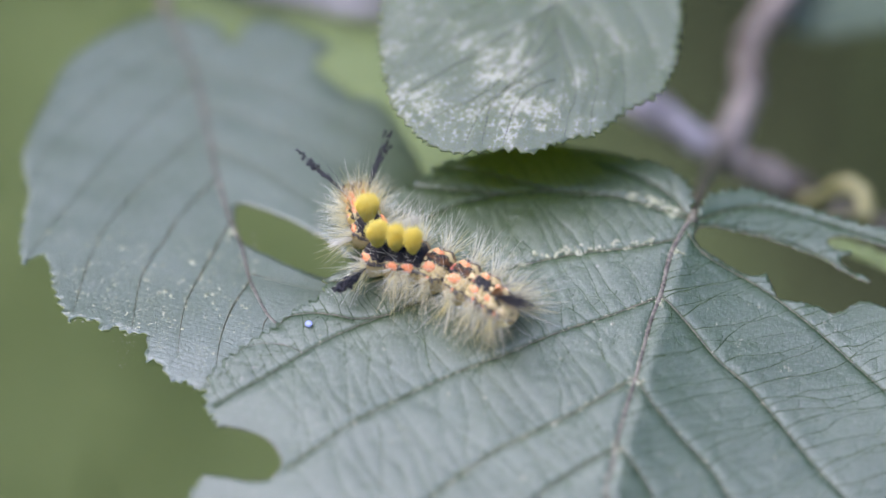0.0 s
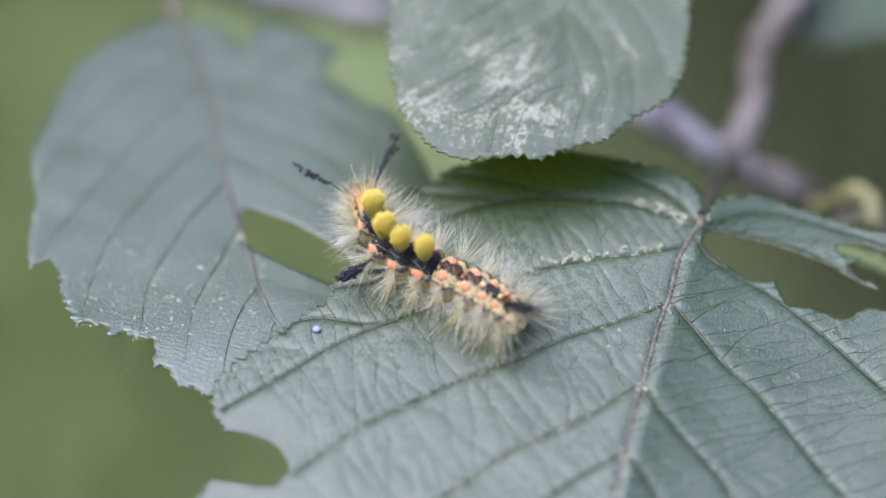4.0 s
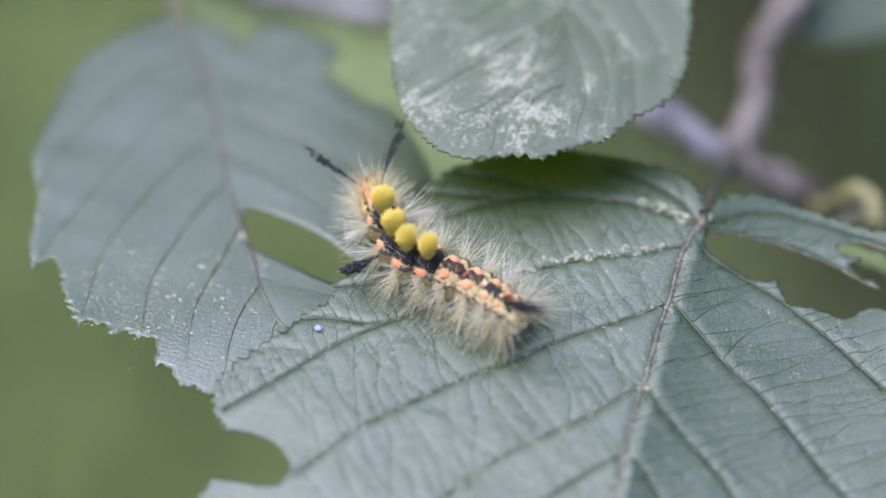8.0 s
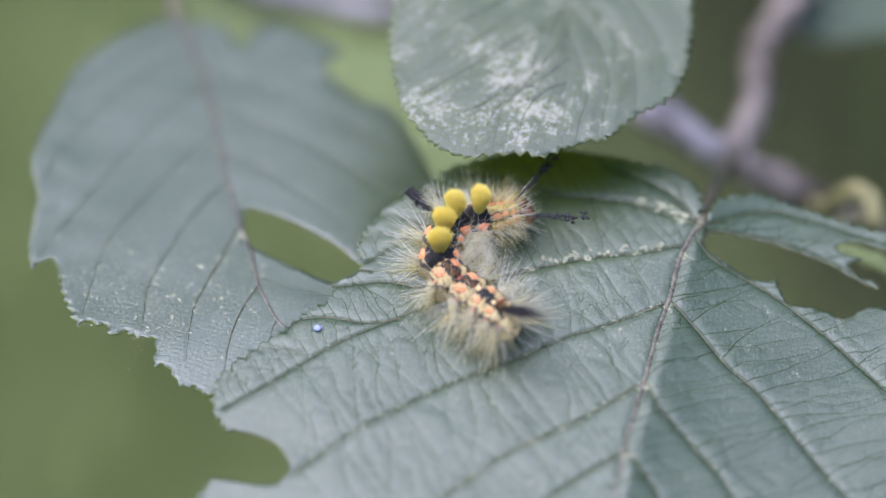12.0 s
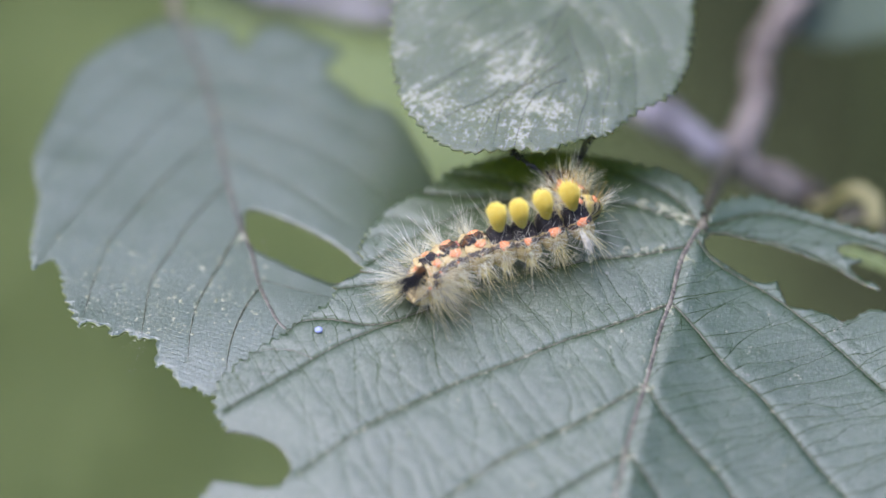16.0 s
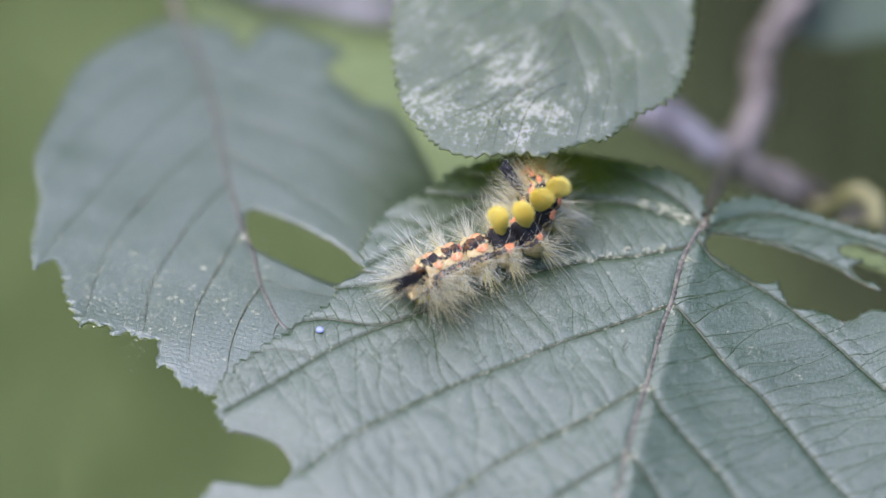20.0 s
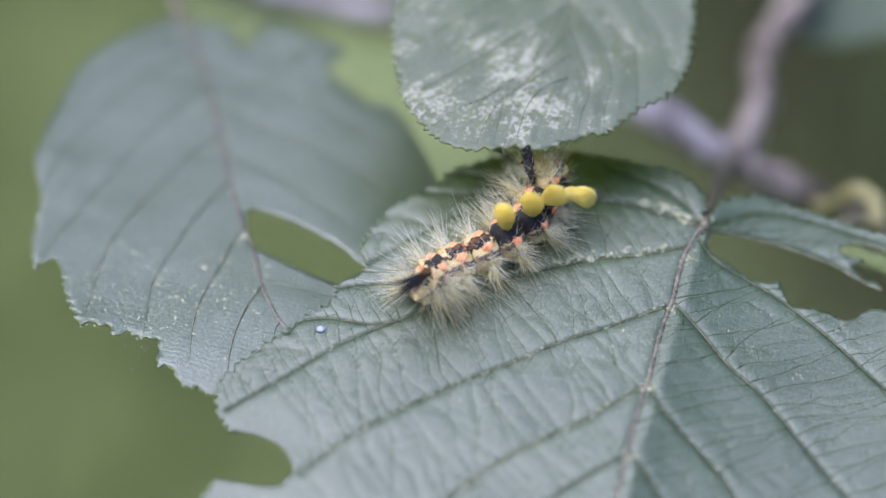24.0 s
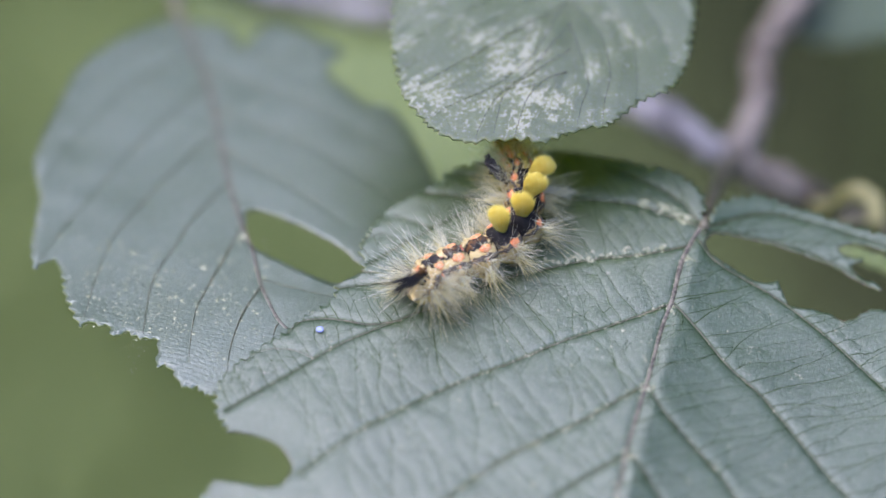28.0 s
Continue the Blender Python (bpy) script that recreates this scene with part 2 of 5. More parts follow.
# ---- mesh tools ----
class Shape:
    """Vertices in mm and faces, gathered piece by piece."""

    def __init__(self):
        self.v, self.f = [], []

    def ring_tube(self, pts, radii, sides=8, squash=1.0, rough=0.0, rng=None):
        """A closed tube along pts."""
        pts = [Vector(p) for p in pts]
        ref = Vector((0, 0, 1))
        first = len(self.v)
        for i, p in enumerate(pts):
            d = (pts[min(i + 1, len(pts) - 1)] - pts[max(i - 1, 0)]).normalized()
            if abs(d.dot(ref)) > 0.95:
                ref = Vector((0, 1, 0)) if abs(d.y) < 0.9 else Vector((1, 0, 0))
            a = d.cross(ref).normalized()
            b = a.cross(d)
            for k in range(sides):
                w = 2 * math.pi * k / sides
                r = radii[i] * (1 + (rng.uniform(-rough, rough) if rng else 0))
                self.v.append(p + a * (math.cos(w) * r) + b * (math.sin(w) * r * squash))
        for i in range(len(pts) - 1):
            for k in range(sides):
                q = first + i * sides
                self.f.append((q + k, q + (k + 1) % sides, q + sides + (k + 1) % sides, q + sides + k))
        self.f.append(tuple(range(first, first + sides))[::-1])
        last = first + (len(pts) - 1) * sides
        self.f.append(tuple(range(last, last + sides)))

    def hair(self, base, way, length, radius, bend=(0, 0, 0), tip=0.15):
        base, way, bend = Vector(base), Vector(way).normalized(), Vector(bend)
        a = way.orthogonal().normalized()
        b = way.cross(a)
        first = len(self.v)
        for s, r in ((0.0, 1.0), (0.45, 0.75), (1.0, tip)):
            c = base + way * (length * s) + bend * (length * s * s)
            for k in range(3):
                w = 2.0944 * k
                self.v.append(c + (a * math.cos(w) + b * math.sin(w)) * (radius * r))
        for i in (0, 3):
            for k in range(3):
                self.f.append((first + i + k, first + i + (k + 1) % 3, first + i + 3 + (k + 1) % 3, first + i + 3 + k))
        self.f.append((first + 6, first + 7, first + 8))

    def blob(self, c, rx, ry, rz, rng=None, rough=0.0, seg=8, rings=5):
        c = Vector(c)
        first = len(self.v)
        self.v.append(c + Vector((0, 0, -rz)))
        for i in range(1, rings):
            a = math.pi * i / rings - math.pi / 2
            for k in range(seg):
                w = 2 * math.pi * k / seg
                s = 1 + (rng.uniform(-rough, rough) if rng else 0)
                self.v.append(c + Vector((math.cos(a) * math.cos(w) * rx * s, math.cos(a) * math.sin(w) * ry * s, math.sin(a) * rz * s)))
        self.v.append(c + Vector((0, 0, rz)))
        top = len(self.v) - 1
        for k in range(seg):
            n = (k + 1) % seg
            self.f.append((first, first + 1 + n, first + 1 + k))
            for i in range(rings - 2):
                q = first + 1 + i * seg
                self.f.append((q + k, q + n, q + seg + n, q + seg + k))
            q = first + 1 + (rings - 2) * seg
            self.f.append((q + k, q + n, top))

    def mesh(self, name, mat, smooth=True):
        me = bpy.data.meshes.new(name)
        me.from_pydata([tuple(c * MM for c in p) for p in self.v], [], self.f)
        me.polygons.foreach_set("use_smooth", [smooth] * len(me.polygons))
        me.materials.append(mat)
        return me


def part(name, shape, mat, parent, label="", at=(0, 0, 0)):
    me = shape if isinstance(shape, bpy.types.Mesh) else shape.mesh(name, mat)
    ob = new(name, me)
    ob.parent = parent
    ob.location = [c * MM for c in at]
    return tagged(ob, label)


def glide(pts, step):
    """A smooth line through points, in even small steps."""
    pts = [Vector(p) for p in pts]
    out = []
    for i in range(len(pts) - 1):
        p0, p1, p2, p3 = pts[max(i - 1, 0)], pts[i], pts[i + 1], pts[min(i + 2, len(pts) - 1)]
        n = max(1, int((p2 - p1).length / step))
        for k in range(n):
            t = k / n
            out.append(0.5 * ((2 * p1) + (p2 - p0) * t + (2 * p0 - 5 * p1 + 4 * p2 - p3) * t * t + (3 * p1 - p0 - 3 * p2 + p3) * t ** 3))
    out.append(pts[-1])
    return out


# ---- leaves ----
from mathutils import geometry, kdtree


def waves(x, y, seed, size):
    """Soft random swell, about -1 to 1."""
    r = np.random.RandomState(seed)
    z = np.zeros_like(x)
    for _ in range(7):
        a, s, q = r.uniform(0, 6.28), r.uniform(0.6, 1.7) / size, r.uniform(0, 6.28)
        z = z + np.sin((x * math.cos(a) + y * math.sin(a)) * s + q) / 7 * 1.6
    return z


class Leaf:
    """A leaf blade cut out along an edge of toothed and eaten stretches, with its veins.
    edge: rows of (kind, points); rib: points from the stalk to the tip; sides: the points of each side vein. All in mm."""

    def __init__(self, name, label, edge, rib, sides, origin, tilt, mat, seed, cell=0.6, swell=0.6, swell_size=9.0,
                 furrow=0.55, shape=None, rib_r=0.38, side_r=0.11, thick=0.24, group="alder leaves", teeth=1.0, rib_mat=None, dip=0.75, ladder=None, rungs=None):
        rng = random.Random(seed)
        self.shape, self.seed, self.swell, self.swell_size, self.furrow, self.dip = shape, seed, swell, swell_size, furrow, dip
        self.rib = [Vector((p[0], p[1], 0)) for p in glide([(x, y, 0) for x, y in rib], 0.5)]
        self.sides = []
        for line in sides:
            self.sides.append(glide([(x, y, 0) for x, y in line], 0.5))
        # the edge
        outline, eaten = [], []
        ends = [e[1][0] for e in edge[1:]] + [edge[0][1][0]]
        for (kind, pts), nxt in zip(edge, ends):
            line = glide([(x, y, 0) for x, y in list(pts) + [nxt]], 0.2)[:-1]
            run, pitch, side = 0.0, 1.1, 1.0
            if kind == "bitten":
                eaten.append([len(outline), len(line)])
            for i, p in enumerate(line):
                d = line[min(i + 1, len(line) - 1)] - line[max(i - 1, 0)]
                d = d.normalized() if d.length else Vector((1, 0, 0))
                nrm = Vector((d.y, -d.x, 0))
                run += 0.2
                if kind == "toothed":
                    if run > pitch:
                        run, pitch, side = 0.0, rng.uniform(0.6, 1.5), rng.uniform(0.5, 1.4)
                    k = run / pitch
                    off = teeth * side * 0.42 * ((k / 0.7) if k < 0.7 else (1 - k) / 0.3) - 0.15
                elif kind == "bitten":
                    off = 0.16 * noise.noise(Vector((p.x, p.y, seed)) * 1.6) + 0.08 * noise.noise(Vector((p.x, p.y, seed)) * 5)
                else:
                    off = 0.0
                outline.append((p.x - nrm.x * off, p.y - nrm.y * off))
        poly = np.array(outline)
        self.net, self.furrows = [], None
        if rungs:
            self.net = self.cross_veins(poly, ladder, rungs, rng)
            ends = [p for line, _ in self.net for p in line]
            self.furrows = kdtree.KDTree(len(ends))
            for i, p in enumerate(ends):
                self.furrows.insert(p, i)
            self.furrows.balance()
        lo, hi = poly.min(0), poly.max(0)
        gx, gy = np.meshgrid(np.arange(lo[0], hi[0], cell), np.arange(lo[1], hi[1], cell))
        r = np.random.RandomState(seed)
        pts = np.stack([gx.ravel(), gy.ravel()], 1) + r.uniform(-0.22, 0.22, (gx.size, 2)) * cell
        inside = np.zeros(len(pts), bool)
        near = np.zeros(len(pts), bool)
        for i in range(len(poly)):
            (x1, y1), (x2, y2) = poly[i], poly[(i + 1) % len(poly)]
            if y1 != y2:
                inside ^= ((y1 > pts[:, 1]) != (y2 > pts[:, 1])) & (pts[:, 0] < (x2 - x1) * (pts[:, 1] - y1) / (y2 - y1) + x1)
            near |= (pts[:, 0] - x1) ** 2 + (pts[:, 1] - y1) ** 2 < (cell * 0.4) ** 2
        pts = pts[inside & ~near]
        co = [Vector(p) for p in outline] + [Vector(p) for p in pts.tolist()]
        n = len(outline)
        vs, es, fs, _, _, _ = geometry.delaunay_2d_cdt(co, [(i, (i + 1) % n) for i in range(n)], [], 1, 1e-5)
        xy = np.array([(v.x, v.y) for v in vs])
        z, u, d = self.field(xy[:, 0], xy[:, 1])
        if ladder:
            # the cross veins keep one direction on either side of the midrib
            (ax, ay), (bx, by) = ladder
            mid = np.interp(xy[:, 1], [p.y for p in self.rib[::-1]], [p.x for p in self.rib[::-1]])
            u = np.where(xy[:, 0] < mid, xy[:, 0] * ax + xy[:, 1] * ay, xy[:, 0] * bx + xy[:, 1] * by)
        m = len(xy)
        top = np.column_stack([xy, z])
        low = np.column_stack([xy, z - thick])
        tris = []
        for f in fs:
            a, b, c = (xy[i] for i in f[:3])
            tris.append(tuple(f) if (b[0] - a[0]) * (c[1] - a[1]) - (b[1] - a[1]) * (c[0] - a[0]) > 0 else tuple(f)[::-1])
        used = {}
        for f in tris:
            for i in range(len(f)):
                used[(f[i], f[(i + 1) % len(f)])] = True
        rim = [(a, b) for a, b in used if (b, a) not in used]
        faces = tris + [tuple(i + m for i in f[::-1]) for f in tris] + [(b, a, a + m, b + m) for a, b in rim]
        me = bpy.data.meshes.new("blade")
        me.from_pydata((np.vstack([top, low]) * MM).tolist(), [], faces)
        me.polygons.foreach_set("use_smooth", [True] * len(me.polygons))
        me.materials.append(mat)
        me.materials.append(RIM)
        me.polygons.foreach_set("material_index", [0] * (2 * len(tris)) + [1] * len(rim))
        loops = np.zeros(len(me.loops), np.int32)
        me.loops.foreach_get("vertex_index", loops)
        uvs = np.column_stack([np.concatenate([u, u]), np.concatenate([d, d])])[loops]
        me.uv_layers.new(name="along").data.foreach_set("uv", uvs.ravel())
        self.ob = tagged(new(name), label, "leaf", group)
        self.ob.matrix_world = Matrix.Translation([c * MM for c in origin]) @ pose(0, 0, 0, tilt)
        part("blade", me, None, self.ob)
        for at, count in eaten:
            s = Shape()
            line = self.lift([Vector((x, y, 0)) for x, y in outline[at:at + count:2]], -thick / 2)
            s.ring_tube(line, [0.1 * (0.6 + 1.1 * abs(noise.noise(p * 1.3))) for p in line], 6)
            part("eaten_rim", s, SCAR, self.ob, "brown dried rim where the leaf was eaten")
        s = Shape()
        k = len(self.rib)
        s.ring_tube(self.lift(self.rib, -0.02, rib_r * 0.35), [rib_r * (1 - 0.62 * i / k) * rng.uniform(0.9, 1.12) for i in range(k)], 8)
        part("midrib", s, rib_mat or VEIN, self.ob, "tan raised midrib")
        for v in self.sides:
            s, k = Shape(), len(v)
            s.ring_tube(self.lift(v, 0.05, side_r * 0.3), [(side_r if k > 20 else side_r * 0.6) * (1 - 0.8 * i / k) * rng.uniform(0.8, 1.2) for i in range(k)], 6)
            part("side_vein", s, VEIN_GREEN, self.ob)
        if rungs:
            laid = self.lift([p for line, _ in self.net for p in line], 0.008)
            s, first = Shape(), 0
            for line, r in self.net:
                k = len(line)
                s.ring_tube(laid[first:first + k], [r * (1 - 0.5 * i / k) * rng.uniform(0.75, 1.25) for i in range(k)], 5)
                first += k
            part("vein_net", s, VEIN_CROSS, self.ob, "thin dark net of cross veins")

    def cross_veins(self, poly, ladder, gap, rng):
        """Thin veins that run from each side vein to the next one, with short forks between."""
        lines = [self.rib] + self.sides
        pts = np.array([(p.x, p.y) for v in lines for p in v])
        own = np.array([j for j, v in enumerate(lines) for p in v])
        x1, y1 = poly[:, 0], poly[:, 1]
        x2, y2 = np.roll(x1, -1), np.roll(y1, -1)
        found = []

        def on_blade(x, y):
            cut = (y1 > y) != (y2 > y)
            return bool(np.count_nonzero(cut & (x < (x2 - x1) * (y - y1) / np.where(cut, y2 - y1, 1.0) + x1)) % 2)

        def run(p, angle, j, longest):
            out, aim = [p], angle
            while len(out) < longest / 0.35:
                aim += rng.gauss(0, 0.1) + 0.12 * (angle - aim)
                p = p + Vector((math.cos(aim), math.sin(aim), 0)) * 0.35
                if not on_blade(p.x, p.y):
                    break
                out.append(p)
                d = (pts[:, 0] - p.x) ** 2 + (pts[:, 1] - p.y) ** 2
                k = int(d.argmin())
                if d[k] < 0.09 and (own[k] != j or len(out) > 8):
                    break
            return out

        def lay(line, r):
            if len(line) > 2:
                found.append((line, r))

        for j, v in enumerate(lines):
            if j and (v[-1] - v[0]).length < 7:
                continue
            at = rng.uniform(0.5, 1.0) * gap
            while at * 2 < len(v) - 1:
                p = v[int(at * 2)]
                at += gap * rng.uniform(0.6, 1.4)
                mid = float(np.interp(p.y, [q.y for q in self.rib[::-1]], [q.x for q in self.rib[::-1]]))
                ax, ay = ladder[0] if p.x < mid - 0.1 else ladder[1]
                angle = math.atan2(ax, -ay) if p.x < mid - 0.1 else math.atan2(-ax, ay)
                line = run(p.copy(), angle + rng.gauss(0, 0.1), j, 16.0)
                lay(line, rng.uniform(0.034, 0.066))
                if len(line) > 6:
                    for _ in range(2):
                        q = line[rng.randrange(2, len(line) - 2)]
                        lay(run(q.copy(), angle + rng.choice((-1, 1)) * rng.uniform(0.7, 1.3), -1, rng.uniform(0.8, 2.6)), rng.uniform(0.025, 0.04))
        return found

    def field(self, x, y):
        """Height, run along the nearest vein, distance from it."""
        best, run = np.full(x.shape, 1e9), np.zeros(x.shape)
        for j, v in enumerate([self.rib] + self.sides):
            faint = 0.12 if j and (v[-1] - v[0]).length < 11 else 0.0
            for i, p in enumerate(v):
                d = (x - p.x) ** 2 + (y - p.y) ** 2 + faint
                closer = d < best
                best = np.where(closer, d, best)
                q, p2 = v[max(i - 1, 0)], v[min(i + 1, len(v) - 1)]
                t = (p2 - q).normalized()
                run = np.where(closer, j * 7.3 + 0.5 * i + (x - p.x) * t.x + (y - p.y) * t.y, run)
        d = np.sqrt(best)
        z = self.furrow * (1 - np.exp(-(d / self.dip) ** 2)) + self.swell * waves(x, y, self.seed, self.swell_size) + 0.06 * waves(x, y, self.seed + 5, 1.3)
        if self.shape:
            z = z + self.shape(x, y)
        if self.furrows:
            gap = np.array([self.furrows.find((a, b, 0.0))[2] for a, b in zip(x.tolist(), y.tolist())])
            z = z - 0.07 * np.exp(-(gap / 0.3) ** 2)
        return z, run, d

    def lift(self, pts, up, sink=0.0):
        """Lays a line on the blade; sink lets its thick start lie deeper than its thin end."""
        z, _, _ = self.field(np.array([p.x for p in pts]), np.array([p.y for p in pts]))
        return [Vector((p.x, p.y, h + up - sink * (1 - i / len(pts)))) for i, (p, h) in enumerate(zip(pts, z))]

    def height(self, x, y):
        return float(self.field(np.array([x]), np.array([y]))[0][0])


def stalk(name, pts, r0, r1, mat, parent, label="", rough=0.06, knots=(), seed=1):
    rng = random.Random(seed)
    line = glide(pts, 1.2)
    n = len(line)
    rad = []
    for i in range(n):
        t = i / (n - 1)
        r = r0 + (r1 - r0) * t
        for at, grow in knots:
            r += grow * math.exp(-((t - at) * n * 1.2 / 3.0) ** 2)
        rad.append(r * rng.uniform(1 - rough, 1 + rough))
    s = Shape()
    s.ring_tube(line, rad, 12, 1.0, rough, rng)
    return part(name, s, mat, parent, label)


# the leaf that the caterpillar walks on; its far half droops along the midrib
def sag(x, y):
    """The blade bends down towards its tip and its other edge."""
    return 0.0018 * np.minimum(0.0, x) ** 2 + 0.0024 * np.minimum(0.0, y + 11.0) ** 2 + 0.02 * np.maximum(0.0, y - 7.0) ** 2 * np.clip((26.0 - x) / 6.0, 0.0, 1.0)


def droop(x, y):
    rib = 17.0 + 9.6 * np.clip((y + 32) / 35, 0, 1)
    return -5.0 * (1 - np.exp(-np.maximum(0.0, x - rib - 0.3) / 14)) - sag(x, y)


M_TOP = [(26.4, 3.7), (27.1, 7), (25.2, 10), (21.5, 12), (16.2, 13.8), (11.5, 14.8), (6.2, 13.8), (0.9, 11.5), (-0.9, 9.2), (-4.2, 7.2), (-6.7, 4.4), (-8.3, 1.3), (-8.4, -1.2)]
M_NICK = [(-8.3, -2.4), (-6.4, -2.8), (-8.5, -2.9)]
M_LEFT = [(-11.1, -4.3), (-10.9, -5.3), (-11.6, -6.4), (-13.8, -8.1), (-16, -10.2), (-18.8, -12.3), (-21.3, -14.7), (-22.6, -17.3), (-22.3, -20.1)]
M_BITE = [(-21.1, -22.2), (-18.1, -22.9), (-16, -24.1), (-14.7, -26.4), (-15.3, -28.2), (-17.1, -28.8), (-20.6, -28)]
M_TIP = [(-22.4, -27.8), (-23.9, -32), (-19.4, -37.1), (-11.8, -42), (-1.3, -45.5), (11.3, -48.2), (16.9, -49.5), (27, -44.2), (37.9, -38.1), (48.4, -28.2), (50.8, -15.2)]
M_RIGHT = [(48.1, -7.6), (46.3, -5.4), (45, -4.7), (43.8, -4.5), (42.8, -5.1), (41, -6.3), (40.4, -6.3), (39.1, -5.4), (38.2, -5.4), (37.5, -5), (36.9, -5.2), (35.2, -4.8), (34.6, -3.4), (34.2, -2), (33.4, -2.2), (32.6, -2.5), (31.4, -2.1), (30.3, -1.5), (27.7, 0), (26.9, 0.8), (26.8, 1.8), (27.7, 2.8), (29.9, 3.2), (32.9, 2.9), (35.8, 2.4), (38.1, 1.6), (40.4, 0.7), (42, -0.5), (43.7, -1.6), (44.8, -2.1), (44.3, -1.2), (43.2, -0.7), (42.1, 0.4), (42, 1.1), (43.2, 1.8), (42.3, 2), (41, 2.5), (40.8, 3.2), (41.8, 3.9), (43.5, 3.9), (45.6, 3.2)]
M_LOBE = [(49, 2.1), (49.8, 4.4), (44.8, 5.8), (41.4, 6.9), (36.9, 8.3), (33, 9.3), (29.5, 8), (27.9, 6.1), (27.1, 3.8)]
M_RIB = [(26.7, 4), (25.3, 1.3), (24.1, -1.7), (23.1, -6.1), (21.9, -9.7), (20.8, -14.1), (20.1, -16.9), (19.1, -20.4), (18, -24.4), (17.2, -28.3), (16.7, -30.3), (16.6, -40.4), (17, -49)]
M_SIDES = [
    [(25.3, 1), (20.7, -0.2), (15.5, -1), (11.5, -2), (5.7, -3.8), (0.3, -6.6), (-4.7, -9.1), (-10.3, -11.9), (-15.8, -15.8), (-21.4, -19.6)],
    [(22.7, -6.8), (17.9, -9.1), (12.2, -11.5), (6.5, -14.4), (0.9, -17.1), (-7.9, -22.3), (-13.9, -27.2)],
    [(20.1, -16.9), (14.1, -21.1), (9.4, -23.7), (3.6, -27.5), (-7.7, -37.5)],
    [(18, -25.3), (9.5, -31.5), (0.8, -44.4)], [(17, -31.5), (13.2, -35.8), (9.2, -46.5)],
    [(26.2, 3.7), (23.2, 4.9), (19.5, 6.4), (13.1, 7.1), (9.2, 7.1), (5.2, 6.2), (1.5, 4.9), (-4.6, 0.7), (-7.6, -1.5)],
    [(26.4, 3.9), (23.6, 7.7), (17.4, 11.6)],
    [(23.1, -6.6), (25.8, -9.8), (28.5, -13.5), (32, -17), (36.9, -24.1), (43, -32.1)],
    [(20.2, -17.1), (21.7, -20.1), (25.1, -24.2), (28.3, -28.5), (32.6, -39.7)],
    [(18, -25.3), (21.4, -30.6), (26, -43.2)],
    [(26.2, 1.6), (27.6, -0.4), (30.3, -2), (32.5, -3.1), (35.3, -5.2), (38, -7.7), (40.7, -10.6), (44.2, -14.6), (47.2, -17.9)],
    [(26.6, 2.7), (29.9, 3.5), (36, 2.8), (40.4, 1), (43.4, -1.2)], [(26.7, 3.4), (34.6, 7.1), (46.9, 3.6)],
    # arches and forks of the side veins near the edge
    [(-4.2, -9), (-7.3, -9.5), (-9.8, -8.9), (-12.1, -8.5), (-14.4, -8.9), (-15.5, -10.2)],
    [(-12.8, -13.6), (-14.8, -12.5), (-17.1, -12.2), (-19, -12.8), (-19.8, -14)],
    [(1.5, -5.9), (-4.8, -4.2), (-8.2, -4.3), (-10.8, -4.6)],
    [(-1.3, 3.2), (-2.5, 3.9), (-4.9, 4.9), (-7.2, 4.5)], [(-3.5, 1.4), (-4.8, 1.8), (-6, 2.6), (-8.2, 1.7)],
    [(7, 6.7), (4.4, 7.2), (0.9, 7.6), (-2.6, 8.1), (-4.4, 7.7)], [(12.6, 7.2), (5, 10), (0.8, 10.8)]]
walk_leaf = Leaf("alder_leaf", "grey-green alder leaf with eaten edges, dusty veins and a caterpillar",
                 [("toothed", M_TOP), ("bitten", M_NICK), ("toothed", M_LEFT), ("bitten", M_BITE), ("toothed", M_TIP), ("bitten", M_RIGHT), ("toothed", M_LOBE)],
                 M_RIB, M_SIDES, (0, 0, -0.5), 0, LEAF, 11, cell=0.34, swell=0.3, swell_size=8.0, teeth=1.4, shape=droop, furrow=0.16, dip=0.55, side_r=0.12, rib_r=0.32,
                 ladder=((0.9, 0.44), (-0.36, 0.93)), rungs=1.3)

# the large leaf beside it, tilted down to its stalk
L_LEFT = [(-10.4, 48.7), (-13.4, 47), (-17, 43.8), (-20.4, 39), (-22.2, 31.7), (-23.8, 23.6), (-23.5, 19.7), (-22.8, 16.3), (-22.9, 11.5), (-23, 8.6), (-22.3, 4.4), (-21.5, 5.4), (-20.7, 5.7), (-19.7, 5), (-19.1, 1.8), (-18.4, -0.8), (-17.6, -3), (-16.6, -4.6), (-16.2, -3.6), (-15, -4.2)]
L_LOW = [(-14.1, -4.2), (-13.4, -5.8), (-12.3, -5.2), (-10.6, -6), (-9.2, -6), (-8.8, -7.3), (-8.9, -9.6), (-7.8, -9.6), (-6.9, -10.8), (-5.9, -12.3), (-4.8, -12.2), (-3.9, -13), (-2.5, -13.1), (1.7, -12.9), (7.1, -8.4), (12.1, -1.8)]
L_NOTCH = [(9.8, 2.5), (6.8, 3.6), (3.2, 5.9), (0, 8.8), (-0.9, 12), (-0.9, 14.3), (0.3, 14.6), (4.2, 12.4), (9, 8.8), (11.7, 6.4), (14.8, 8.6)]
L_RIGHT = [(18.3, 15.2), (19.2, 21.4), (17.2, 27.5), (14.3, 32.8)]
L_EATEN = [(10.9, 33.2), (6.9, 38.4), (8.5, 42), (5.6, 44.5), (1.1, 47.4), (-1, 45.9), (-2.4, 43), (-4.6, 46.7), (-8.7, 48.1)]
